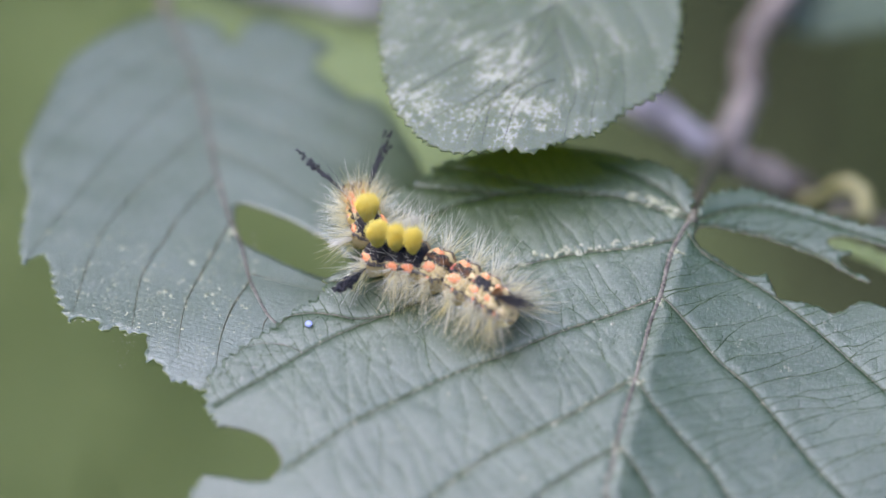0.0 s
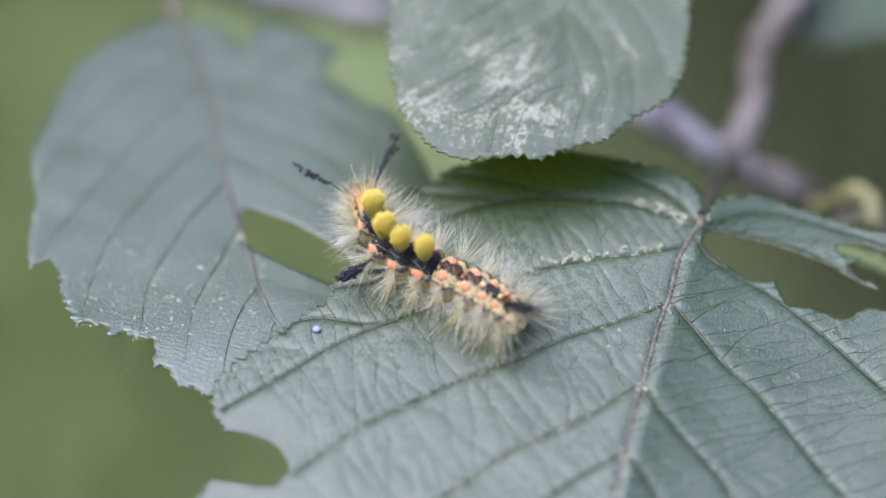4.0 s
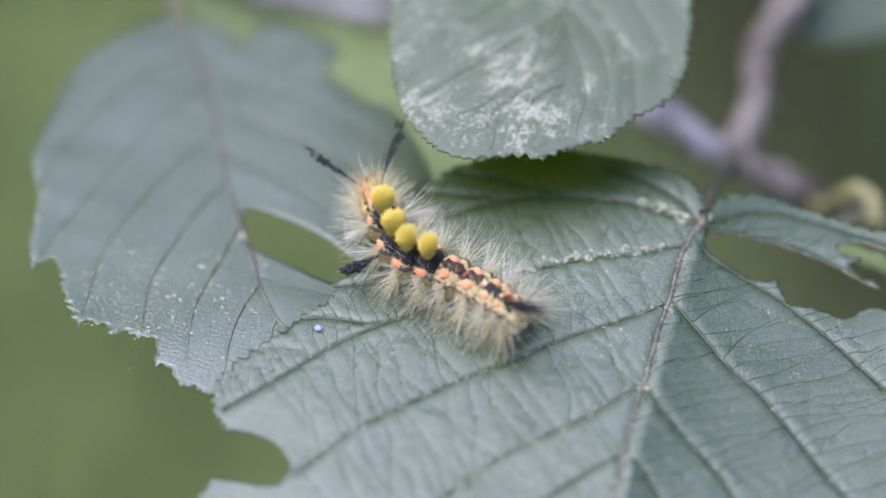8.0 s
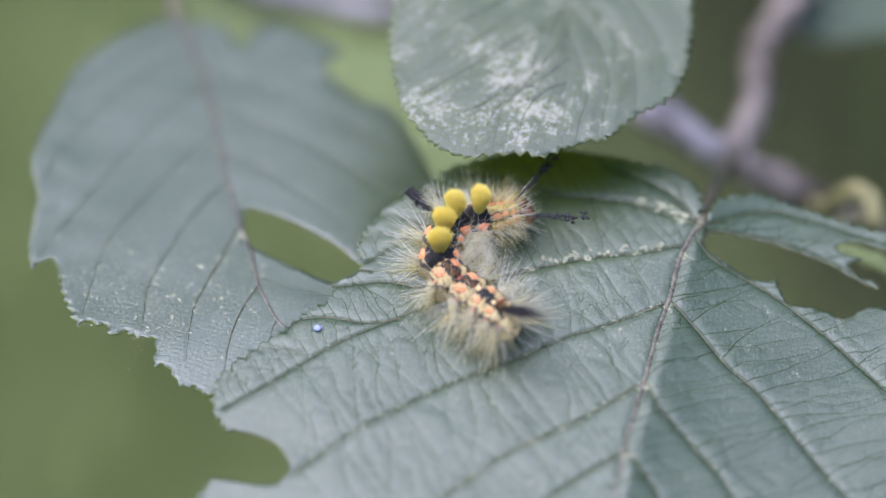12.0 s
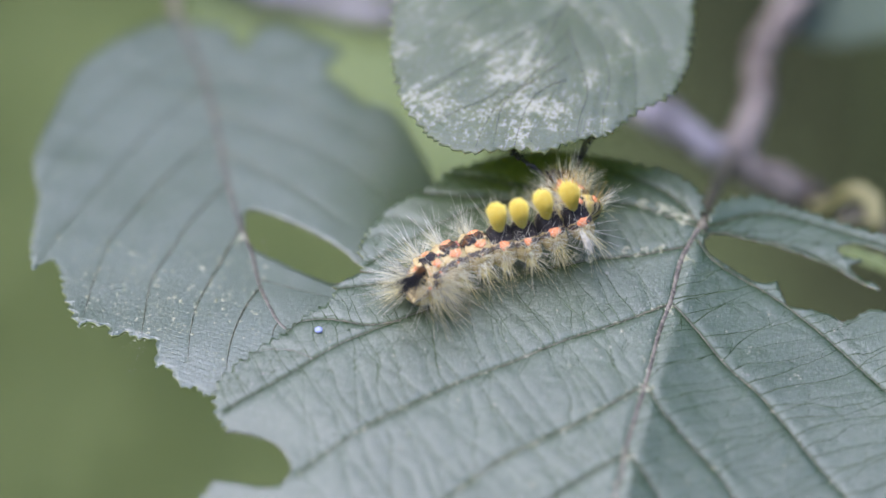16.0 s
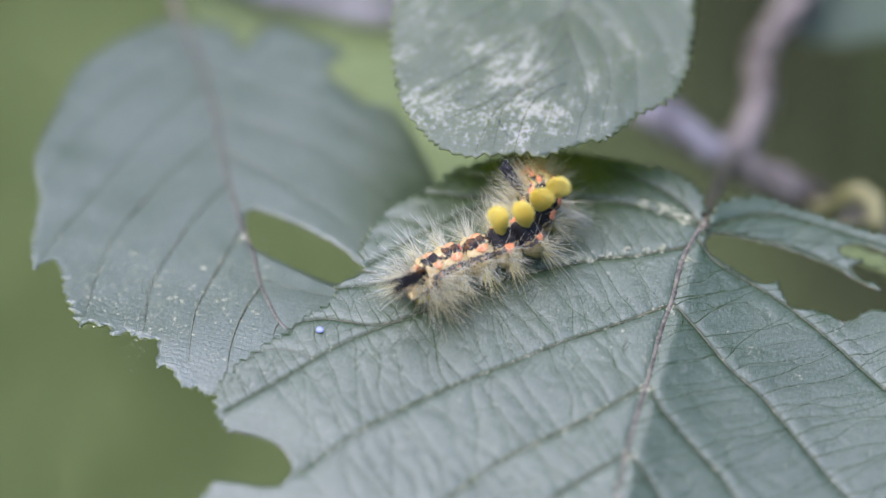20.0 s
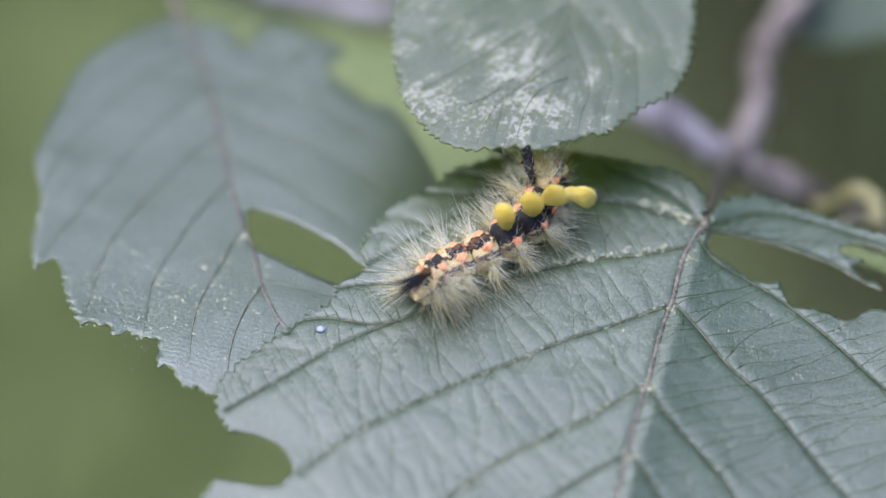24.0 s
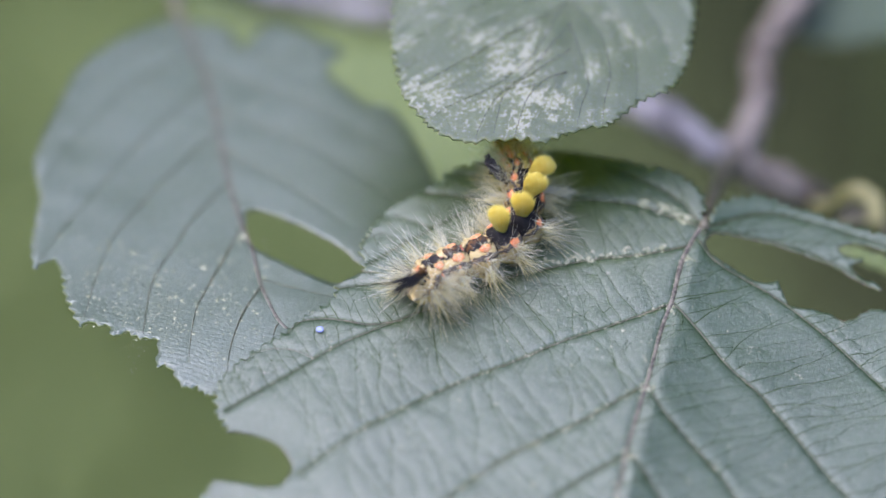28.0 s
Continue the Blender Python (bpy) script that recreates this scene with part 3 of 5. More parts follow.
L_RIB = [(-10.1, 50), (-7.9, 42.5), (-6.1, 36.1), (-4.8, 29.5), (-3.2, 20.3), (-1.4, 12.4), (-0.1, 8.3), (0.6, 4.7), (1.2, 2), (2.3, -1.2), (3.2, -3.3), (4, -4.4)]
L_SIDES = [
    [(1.1, 2.2), (-0.3, -1.2), (-1.3, -5.1), (-1.7, -8), (-1.9, -11.3)],
    [(-1.3, 12), (-2.7, 7.4), (-4, 3.3), (-5.2, -0.8), (-5.6, -4.3), (-5.7, -9)],
    [(-2.9, 19.4), (-6.5, 12.9), (-8.2, 8.2), (-9.6, 4.5), (-10.2, 1.3), (-10.5, -5.4)],
    [(-4.6, 27.5), (-9.4, 20.3), (-13.8, 11.7), (-15, 7.9), (-15.8, 3.3), (-16.6, -3.1)],
    [(-6.2, 36.1), (-12.2, 27), (-17.9, 15.2), (-20.4, 9.5), (-22, 4.9)],
    [(3.2, -3.3), (2.8, -4.2), (2.6, -5.7)],
    [(-8, 42.5), (-14.9, 35), (-20.4, 25), (-22.6, 18.7)], [(-9.2, 46), (-14.9, 41.6), (-20.4, 34.7)],
    [(-7.5, 39.9), (3.4, 33.6), (14.1, 25.6)], [(-5.6, 32.1), (4.5, 25.9), (16, 16.9)], [(-4, 24.7), (1.7, 20.3), (9.6, 12.5)],
    [(0.9, 3.4), (4.3, 2), (8.6, 0.6)], [(-8.9, 45.2), (-2.4, 42.8), (4.8, 40.8)]]


def roll_off(x, y):
    return -0.016 * np.maximum(0.0, x - 5.0) ** 2 - 0.012 * np.minimum(0.0, y + 2.0) ** 2


side_leaf = Leaf("alder_leaf", "large grey-green alder leaf with a long eaten notch beside the midrib",
                 [("toothed", L_LEFT), ("toothed", L_LOW), ("bitten", L_NOTCH), ("toothed", L_RIGHT), ("bitten", L_EATEN)],
                 L_RIB, L_SIDES, (-19.7, -3.7, -3.2), -11, LEAF_SIDE, 23, cell=0.65, swell=0.5, swell_size=11.0, rib_r=0.4, side_r=0.13, teeth=1.0, furrow=0.08, dip=0.5, shape=roll_off, ladder=((0.35, 0.94), (0.3, 0.95)))

# the small round leaf above; it hangs by its stalk end and is nudged by the caterpillar
TOP_AT = (10.9, 52.7, 8.1)
T_LOW = [(-16.0, -26.0), (-16.4, -30.3), (-16.1, -34.4), (-15.6, -38.4), (-14.5, -41.7), (-12.6, -44.7), (-10.8, -46.3), (-8.0, -47.4), (-5.0, -47.1), (-2.3, -47.2), (-0.8, -47.5), (1.5, -46.4), (4.0, -45.3), (5.4, -45.3), (7.5, -43.3), (9.9, -41.0), (12.2, -39.8), (13.5, -37.5), (14.6, -34.2), (15.2, -30.2)]
T_UP = [(15.5, -25.8), (14.9, -19.1), (12.0, -10.6), (7.3, -3.5), (0.0, 0.0), (-7.5, -3.5), (-12.4, -10.6), (-15.3, -19.1)]
T_RIB = [(0.0, 0.0), (2.0, -12.0), (2.4, -24.0), (2.2, -33.0), (1.4, -40.1), (0.3, -44.0), (-0.7, -47.2)]
T_SIDES = [[(2.4, -25.0), (-1.5, -34.6), (-5.9, -39.6), (-9.4, -41.7), (-12.7, -44.0)],
           [(2.3, -30.0), (-2.0, -37.2), (-5.4, -41.1), (-7.0, -44.7), (-7.6, -46.7)], [(2.2, -34.0), (-1.6, -37.6), (-4.5, -40.5), (-5.4, -43.8), (-5.8, -46.3)],
           [(1.8, -37.5), (-0.4, -38.6), (-2.2, -41.0), (-3.1, -43.9), (-3.7, -46.7)], [(2.2, -30.0), (3.9, -38.4), (3.1, -42.5), (2.6, -45.3)],
           [(2.4, -26.0), (5.4, -32.0), (6.2, -37.5), (5.5, -41.6), (5.2, -45.1)], [(2.4, -22.0), (8.0, -31.0), (8.9, -37.0), (8.7, -41.6)],
           [(2.4, -17.0), (10.0, -27.0), (13.3, -37.2)], [(2.0, -11.0), (10.0, -20.0), (15.0, -30.0)], [(1.9, -27.0), (-8.0, -35.0), (-15.0, -40.4)],
           [(2.3, -20.0), (-8.0, -28.0), (-16.1, -34.0)], [(2.0, -13.0), (-8.0, -20.0), (-16.0, -27.0)]]

top_leaf = Leaf("alder_leaf", "small round grey-green leaf with pale flaky patches and a toothed edge",
                [("toothed", T_LOW), ("plain", T_UP)], T_RIB, T_SIDES, TOP_AT, 0, LEAF_TOP, 37, cell=0.5, swell=0.3, swell_size=6.0,
                furrow=0.09, dip=0.5, rib_r=0.07, side_r=0.05, teeth=1.3, rib_mat=VEIN_GREEN)

G_OUT = [(-31.2, 77.9), (-31.5, 68.1), (-27.6, 58.7), (-20.5, 50.5), (-12.3, 43.3), (-4.2, 39.8), (3.1, 41.5), (6.4, 46.9), (5.1, 53.2), (2.5, 62.5), (-1.7, 68.1), (-7.2, 66.2), (-15.6, 70.1), (-24.2, 77.9)]
Leaf("alder_leaf", "young lime-green leaf lying below the twig", [("toothed", G_OUT)], [(-27, 76), (-18, 65), (-8, 54), (2, 44)],
     [[(-22, 70), (-24, 62), (-24, 56)], [(-15, 61.5), (-15, 54), (-14, 46)], [(-9, 55), (-7, 49), (-5, 42)], [(-18, 65), (-13, 67), (-8, 66)], [(-11, 57.5), (-4, 60), (1, 63)]],
     (0, 0, -40), 0, LEAF_LIME, 41, cell=1.2, swell=0.8, swell_size=12)
K_OUT = [(37.4, 70.0), (41.4, 62.4), (41.9, 57.5), (46.6, 55.9), (52.6, 57.3), (60.4, 59.6), (68.0, 68.0), (63.6, 79.7), (49.9, 81.7), (41.3, 77.7)]
Leaf("alder_leaf", "grey-green leaf at the end of the twig", [("toothed", K_OUT)], [(44, 81), (50, 72), (56, 60)],
     [[(46, 78), (42, 70), (41, 64)], [(48, 74.5), (46, 66), (45, 58)], [(49, 73), (56, 70), (63, 66)]],
     (0, 0, -30), 0, LEAF_BACK, 43, cell=1.2, swell=0.8, swell_size=12)

Y_OUT = [(38.0, 14.0), (41.0, 12.9), (45.1, 11.3), (49.6, 8.9), (49.4, 7.2), (45.4, 9.4), (42.0, 10.9), (39.1, 12.3)]
Leaf("alder_leaf", "small yellow-green young leaf below the eaten lobe", [("toothed", Y_OUT)], [(38.4, 12.9), (42, 11.7), (48.6, 8.2)],
     [[(40, 12.4), (41, 12.3), (42, 12.1)], [(42, 11.6), (43, 11.2), (44, 10.6)], [(44, 10.6), (46, 10.1), (48, 9.2)]],
     (0, 0, -14), 0, LEAF_LIME, 47, cell=0.8, swell=0.4, swell_size=6, rib_r=0.25, side_r=0.1)

# ---- the twigs that carry the leaves ----
twig = tagged(new("alder_twig"), "knotty grey-brown alder twig with pale bark and leaf stalks", "twig")
FORK = (32.5, 33.0, -24.5)
stalk("side_shoot", [(47, 74, -27), (45.0, 68.3, -26), (42.9, 61.4, -25), (39.9, 55.7, -25.0), (37.0, 50.9, -25.2), (36.6, 44.6, -25.2), (34.9, 38.7, -24.9), FORK], 1.0, 1.5, BARK, twig, "", 0.15, ((0.3, 0.5), (0.42, 0.7), (0.57, 0.45), (0.72, 0.5), (0.95, 0.6)), 3)
stalk("shoot_stub", [(5.3, 70.6, -42.6), (18.8, 48.1, -29.5), (22.6, 44.1, -27.0), (26.9, 39.5, -25.6), (29.6, 35.8, -24.8), FORK], 1.3, 1.9, BARK_PALE, twig, "pale lilac-grey bark", 0.07, ((0.8, 0.6),), 4)
stalk("stem", [FORK, (39.6, 32.0, -28.0), (45.2, 32.4, -32.9), (53.8, 33.5, -39.8), (65.6, 35.5, -48.5), (100, 50, -110), (140, 80, -300), (170, 120, -700)], 1.7, 6.0, BARK, twig, "", 0.09, ((0.01, 0.6), (0.04, 0.4)), 5)
stalk("far_shoot", [(-33.7, 78.1, -32.4), (-25.3, 73.9, -35.9), (-18.4, 72.0, -37.5), (-11.4, 70.9, -38.4), (-5.8, 70.2, -39.0), (5.3, 70.6, -42.6)], 1.2, 1.7, BARK_PALE, twig, "pale grey bark", 0.07, (), 6)
stalk("leaf_stalk", [FORK, (30.4, 23.5, -16.5), (28.4, 13.5, -8.2), (27.0, 6.0, -2.0), (26.7, 3.2, -0.7)], 0.9, 0.5, STALK, twig, "brown leaf stalk", 0.05, ((0.05, 0.5),), 7)
stalk("leaf_stalk", [(-33.7, 78.1, -32.4), (-32.5, 64, -22), (-31, 53, -15), (-30.0, 45.2, -12.6), (-29.5, 43.5, -12.2)], 1.1, 0.65, STALK, twig, "brown leaf stalk", 0.05, (), 8)
stalk("leaf_stalk", [(5.3, 70.6, -42.6), (9, 69, -18), (12, 61, 2), (11.0, 54, 7.6), (10.9, 52.2, 7.9)], 0.9, 0.4, STALK, twig, "brown leaf stalk", 0.05, (), 9)
stalk("leaf_stalk", [(-33.7, 78.1, -32.4), (-31, 79, -38), (-27, 76, -40)], 0.7, 0.4, STALK, twig, "", 0.05, (), 10)
stalk("leaf_stalk", [(47, 74, -27), (46, 79, -28), (44.2, 80.6, -30)], 0.7, 0.4, STALK, twig, "", 0.05, (), 12)
stalk("leaf_stalk", [(48.0, 22.1, -21.9), (44, 18, -17), (39.5, 14.2, -14), (38.5, 12.9, -13.9)], 0.4, 0.22, SHOOT, twig, "", 0.05, (), 14)
stalk("young_shoot", [(41.5, 31.8, -29.3), (43.3, 27.8, -26.3), (44.6, 26.8, -23.2), (46.2, 26.1, -21.2), (47.7, 24.7, -21.1), (48.0, 22.1, -21.9), (47.6, 21.0, -22.6)], 0.8, 0.75, SHOOT, twig, "curled yellow-green young shoot", 0.05, ((0.55, 0.25), (0.9, 0.3)), 13)

# ---- the ground below, with grass on one side and bare litter on the other ----
def ground_material():
    m, nt, bs = material("soil")
    co = node(nt, "TexCoord").outputs["Object"]
    n1 = node(nt, "TexNoise", {"Vector": co, "Scale": 9.0, "Detail": 6.0}).outputs[0]
    n2 = node(nt, "TexNoise", {"Vector": co, "Scale": 70.0, "Detail": 4.0}).outputs[0]
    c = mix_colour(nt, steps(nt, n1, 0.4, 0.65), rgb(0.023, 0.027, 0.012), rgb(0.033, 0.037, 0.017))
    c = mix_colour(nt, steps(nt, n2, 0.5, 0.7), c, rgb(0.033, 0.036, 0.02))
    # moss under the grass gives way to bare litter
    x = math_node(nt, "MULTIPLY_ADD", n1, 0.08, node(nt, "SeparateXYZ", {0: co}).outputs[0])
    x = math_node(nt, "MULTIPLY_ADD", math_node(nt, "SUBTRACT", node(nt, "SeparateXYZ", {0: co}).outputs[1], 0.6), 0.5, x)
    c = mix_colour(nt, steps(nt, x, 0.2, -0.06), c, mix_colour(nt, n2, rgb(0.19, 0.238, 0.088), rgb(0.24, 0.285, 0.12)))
    nt.links.new(c, bs.inputs["Base Color"])
    bs.inputs["Roughness"].default_value = 0.95
    bs.inputs["Specular IOR Level"].default_value = 0.05
    nt.links.new(node(nt, "Bump", {"Strength": 0.6, "Distance": 0.02, "Height": n2}).outputs[0], bs.inputs["Normal"])
    return m


def grass_material():
    m, nt, bs = material("grass")
    co = node(nt, "TexCoord").outputs["Object"]
    n = node(nt, "TexNoise", {"Vector": co, "Scale": 5.0, "Detail": 3.0}).outputs[0]
    r = node(nt, "NewGeometry").outputs["Random Per Island"]
    c = mix_colour(nt, steps(nt, n, 0.35, 0.65), rgb(0.19, 0.238, 0.088), rgb(0.24, 0.285, 0.12))
    c = mix_colour(nt, math_node(nt, "MULTIPLY", r, 0.5), c, rgb(0.235, 0.278, 0.115))
    nt.links.new(c, bs.inputs["Base Color"])
    bs.inputs["Roughness"].default_value = 0.7
    bs.inputs["Specular IOR Level"].default_value = 0.15
    tr = node(nt, "BsdfTranslucent", {"Color": c})
    mx = node(nt, "MixShader", {0: 0.35, 1: bs.outputs[0], 2: tr.outputs[0]})
    nt.links.new(mx.outputs[0], nt.nodes["Material Output"].inputs[0])
    return m


GROUND_Z = -0.7
side = 400.0
me = bpy.data.meshes.new("ground")
cuts = sorted([-side, -60, -8, 8, 60, side] + [0.15 * i - 3.0 for i in range(41)])
gv, gf = [], []
for y in cuts:
    for x in cuts:
        gv.append((x, y, GROUND_Z + (0.03 * noise.noise(Vector((x, y, 0)) * 1.7) if abs(x) < 4 and abs(y) < 4 else 0.0)))
k = len(cuts)
for j in range(k - 1):
    for i in range(k - 1):
        gf.append((j * k + i, j * k + i + 1, (j + 1) * k + i + 1, (j + 1) * k + i))
me.from_pydata(gv, [], gf)
me.polygons.foreach_set("use_smooth", [True] * len(gf))
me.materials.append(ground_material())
tagged(new("ground", me), "dark soil and leaf litter under the shrub", "ground", kind="structure")

rng = random.Random(5)
gv, gf = [], []
for i in range(42000):
    x, y = rng.uniform(-1.3, 1.1), rng.uniform(-0.3, 2.0)
    if i > 16000:
        x, y = rng.uniform(-5.5, 4.0), rng.uniform(-5.5, 5.5)
    if rng.random() > 1 / (1 + math.exp((x - 0.03 + 0.5 * (y - 0.6)) * 20)):
        continue
    h, w, a = rng.uniform(0.06, 0.15), rng.uniform(0.002, 0.005), rng.uniform(0, 6.28)
    dx, dy, lx, ly = math.cos(a) * w, math.sin(a) * w, rng.uniform(-0.06, 0.06), rng.uniform(-0.06, 0.06)
    q = len(gv)
    z = GROUND_Z - 0.01
    gv += [(x - dx, y - dy, z), (x + dx, y + dy, z), (x + dx * 0.8 + lx * 0.4, y + dy * 0.8 + ly * 0.4, z + h * 0.65),
           (x - dx * 0.8 + lx * 0.4, y - dy * 0.8 + ly * 0.4, z + h * 0.65), (x + lx, y + ly, z + h)]
    gf += [(q, q + 1, q + 2, q + 3), (q + 3, q + 2, q + 4)]
me = bpy.data.meshes.new("grass")
me.from_pydata(gv, [], gf)
me.materials.append(grass_material())
tagged(new("grass", me), "blurred green grass growing on the ground", "grass", kind="stuff")


# ---- unseen shrubs all round, added to close the place and cut the low sky ----
UNSEEN_THICKET = grained("unseen_thicket", (0.02, 0.038, 0.01), (0.075, 0.11, 0.03), 220.0, 0.7, 0.3, 0.2, depth=0.05, thin=0.2)
rng = random.Random(77)
gv, gf = [], []
ring, rows = 96, 14
for j in range(rows + 1):
    for i in range(ring):
        a = 2 * math.pi * i / ring
        h = j / rows
        r = 6.3 + 1.1 * noise.noise(Vector((math.cos(a) * 4, math.sin(a) * 4, h * 5))) + 0.9 * h * h
        top = 5.3 + 1.3 * noise.noise(Vector((math.cos(a) * 5, math.sin(a) * 5, 3)))
        gv.append((math.cos(a) * r, math.sin(a) * r, GROUND_Z - 0.05 + h * top))
for j in range(rows):
    for i in range(ring):
        gf.append((j * ring + i, j * ring + (i + 1) % ring, (j + 1) * ring + (i + 1) % ring, (j + 1) * ring + i))
for _ in range(7000):
    p = Vector(gv[rng.randrange(ring * (rows + 1))])
    p += Vector((rng.gauss(0, 0.25), rng.gauss(0, 0.25), rng.gauss(0, 0.25)))
    p.z = max(p.z, GROUND_Z + 0.1)
    u = Vector((rng.gauss(0, 1), rng.gauss(0, 1), rng.gauss(0, 1))).normalized()
    w = u.orthogonal().normalized() * rng.uniform(0.06, 0.13)
    u = u * rng.uniform(0.1, 0.22)
    q = len(gv)
    gv += [tuple(p - u), tuple(p + w), tuple(p + u), tuple(p - w)]
    gf.append((q, q + 1, q + 2, q + 3))
me = bpy.data.meshes.new("unseen_thicket")
me.from_pydata(gv, [], gf)
me.materials.append(UNSEEN_THICKET)
tagged(new("unseen_thicket", me), "unseen dense green ring of leafy shrubs, added to block low sky", "shrubs", kind="stuff")


# ---- crumbs, dust grains and a bead of honeydew on the leaves ----
def crumbs(name, label, leaf, spots, seed):
    rng = random.Random(seed)
    s = Shape()
    base = leaf.ob.matrix_world
    lift, _, _ = leaf.field(np.array([q[0] for q in spots]), np.array([q[1] for q in spots]))
    for (x, y, r), z in zip(spots, lift):
        p = base @ Vector((x * MM, y * MM, (float(z) + r * 0.25) * MM))
        s.blob(p / MM, r * rng.uniform(0.5, 1.4), r * rng.uniform(0.5, 1.4), r * 0.3, rng, 0.7, 6, 4)
    return tagged(part(name, s.mesh(name, CRUMB, False), None, None), label, "debris", kind="stuff")


def along(line, rng, count, spread, lo=0.0, hi=1.0):
    out = []
    for _ in range(count):
        p = line[min(int(rng.uniform(lo, hi) * len(line)), len(line) - 1)]
        out.append((p.x + rng.gauss(0, spread), p.y + rng.gauss(0, spread), rng.uniform(0.03, 0.1) * rng.choice((0.7, 0.8, 1, 1.6))))
    return out


rng = random.Random(8)
spots = []
for x, y, r in along(walk_leaf.sides[0], rng, 13, 0.2, 0.03, 0.4):
    spots += [(x + rng.gauss(0, 0.4), y + 0.35 + rng.gauss(0, 0.25), rng.uniform(0.06, 0.24)) for _ in range(rng.randrange(4, 12))]
spots += along(walk_leaf.sides[0], rng, 40, 0.2, 0.05, 0.4)
for x, y in ((23.0, -7.3), (20.1, -17.5), (18.0, -25.7), (24.9, -1.0)):
    spots += [(x + rng.gauss(0, 0.3), y + rng.gauss(0, 0.35), rng.uniform(0.06, 0.2)) for _ in range(14)]
for i in (1, 2, 3, 7, 8):
    for x, y, r in along(walk_leaf.sides[i], rng, 3, 0.06, 0.1, 0.9):
        spots += [(x + rng.gauss(0, 0.15), y + rng.gauss(0, 0.12), rng.uniform(0.04, 0.13)) for _ in range(3)] + along(walk_leaf.sides[1], rng, 34, 0.07) + along(walk_leaf.sides[2], rng, 34, 0.14)
spots += along(walk_leaf.rib, rng, 260, 0.13, 0.0, 0.75) + along(walk_leaf.sides[7], rng, 25, 0.1) + along(walk_leaf.sides[8], rng, 16, 0.1)
spots += along(walk_leaf.sides[5], rng, 40, 0.5, 0.02, 0.3) + along(walk_leaf.sides[0], rng, 16, 0.12, 0.5, 1.0)
spots += [(rng.uniform(-14, 40), rng.uniform(-34, -6), rng.uniform(0.03, 0.1) * rng.choice((1, 1, 1.8))) for _ in range(150)]
spots += [(31.2 + rng.gauss(0, 0.4), -11.2 + rng.gauss(0, 0.5), 0.07) for _ in range(14)] + [(35.5 + rng.gauss(0, 0.4), -13.5 + rng.gauss(0, 0.6), 0.08) for _ in range(12)]
for x, y in ((23.0, 5.7), (24.3, 5.0), (20.6, 6.5), (24.9, 4.4)):
    spots += [(x + rng.gauss(0, 0.5), y + rng.gauss(0, 0.3), rng.uniform(0.12, 0.32)) for _ in range(9)]
crumbs("pale_crumbs", "pale crumbs of dust along the leaf veins", walk_leaf, spots, 1)
spots = [(rng.uniform(-19, 2), rng.uniform(-6, 10), rng.uniform(0.03, 0.1) * rng.choice((1, 1, 1.9))) for _ in range(420)]
for _ in range(26):
    x, y = rng.uniform(-17, 1), rng.uniform(-9, 5)
    spots += [(x + rng.gauss(0, 0.45), y + rng.gauss(0, 1.6), rng.uniform(0.035, 0.075)) for _ in range(rng.randrange(10, 34))]
for i in range(5):
    spots += along(side_leaf.sides[i], rng, 16, 0.25, 0.3, 1.0)
spots += [(-15.5 + rng.gauss(0, 0.35), 3.5 + rng.gauss(0, 1.0), rng.uniform(0.05, 0.1)) for _ in range(16)]
spots += along(side_leaf.rib, rng, 20, 0.15, 0.55, 1.0) + [(-5.1, 5.1, 0.26), (-4.9, 4.9, 0.2), (-1.2, 9.8, 0.3), (-1.5, 9.3, 0.22), (-1.0, 10.4, 0.2)]
spots = [p for p in spots if not (p[0] < -17 and p[1] < 2) and not (p[0] < -12.5 and p[1] < -4.5)]
crumbs("pale_crumbs", "white dust grains scattered on the large leaf", side_leaf, spots, 2)
s = Shape()
s.blob((0, 0, 0), 0.38, 0.38, 0.22, None, 0, 14, 9)
bead = part("honeydew_bead", s, BEAD, None, "", (-12.3, -10.2, walk_leaf.height(-12.3, -10.2) - 0.5 + 0.2))
tagged(bead, "tiny blue-white bead of honeydew on the leaf", "droplet")

s = Shape()
s.ring_tube([(2.4, 9.6, 0.75), (3.6, 9.62, 0.62), (4.7, 9.45, 0.5)], [0.05, 0.06, 0.04], 6)
tagged(part("plant_fibre", s, CRUMB, None), "short pale plant fibre lying on the leaf", "fibre")

# ---- the caterpillar ----
caterpillar = tagged(new("caterpillar"), "hairy caterpillar with yellow tufts, orange warts and black plumes", "caterpillar")
CREEP_AT = Vector((0, -4, 0))
caterpillar.location = CREEP_AT * MM


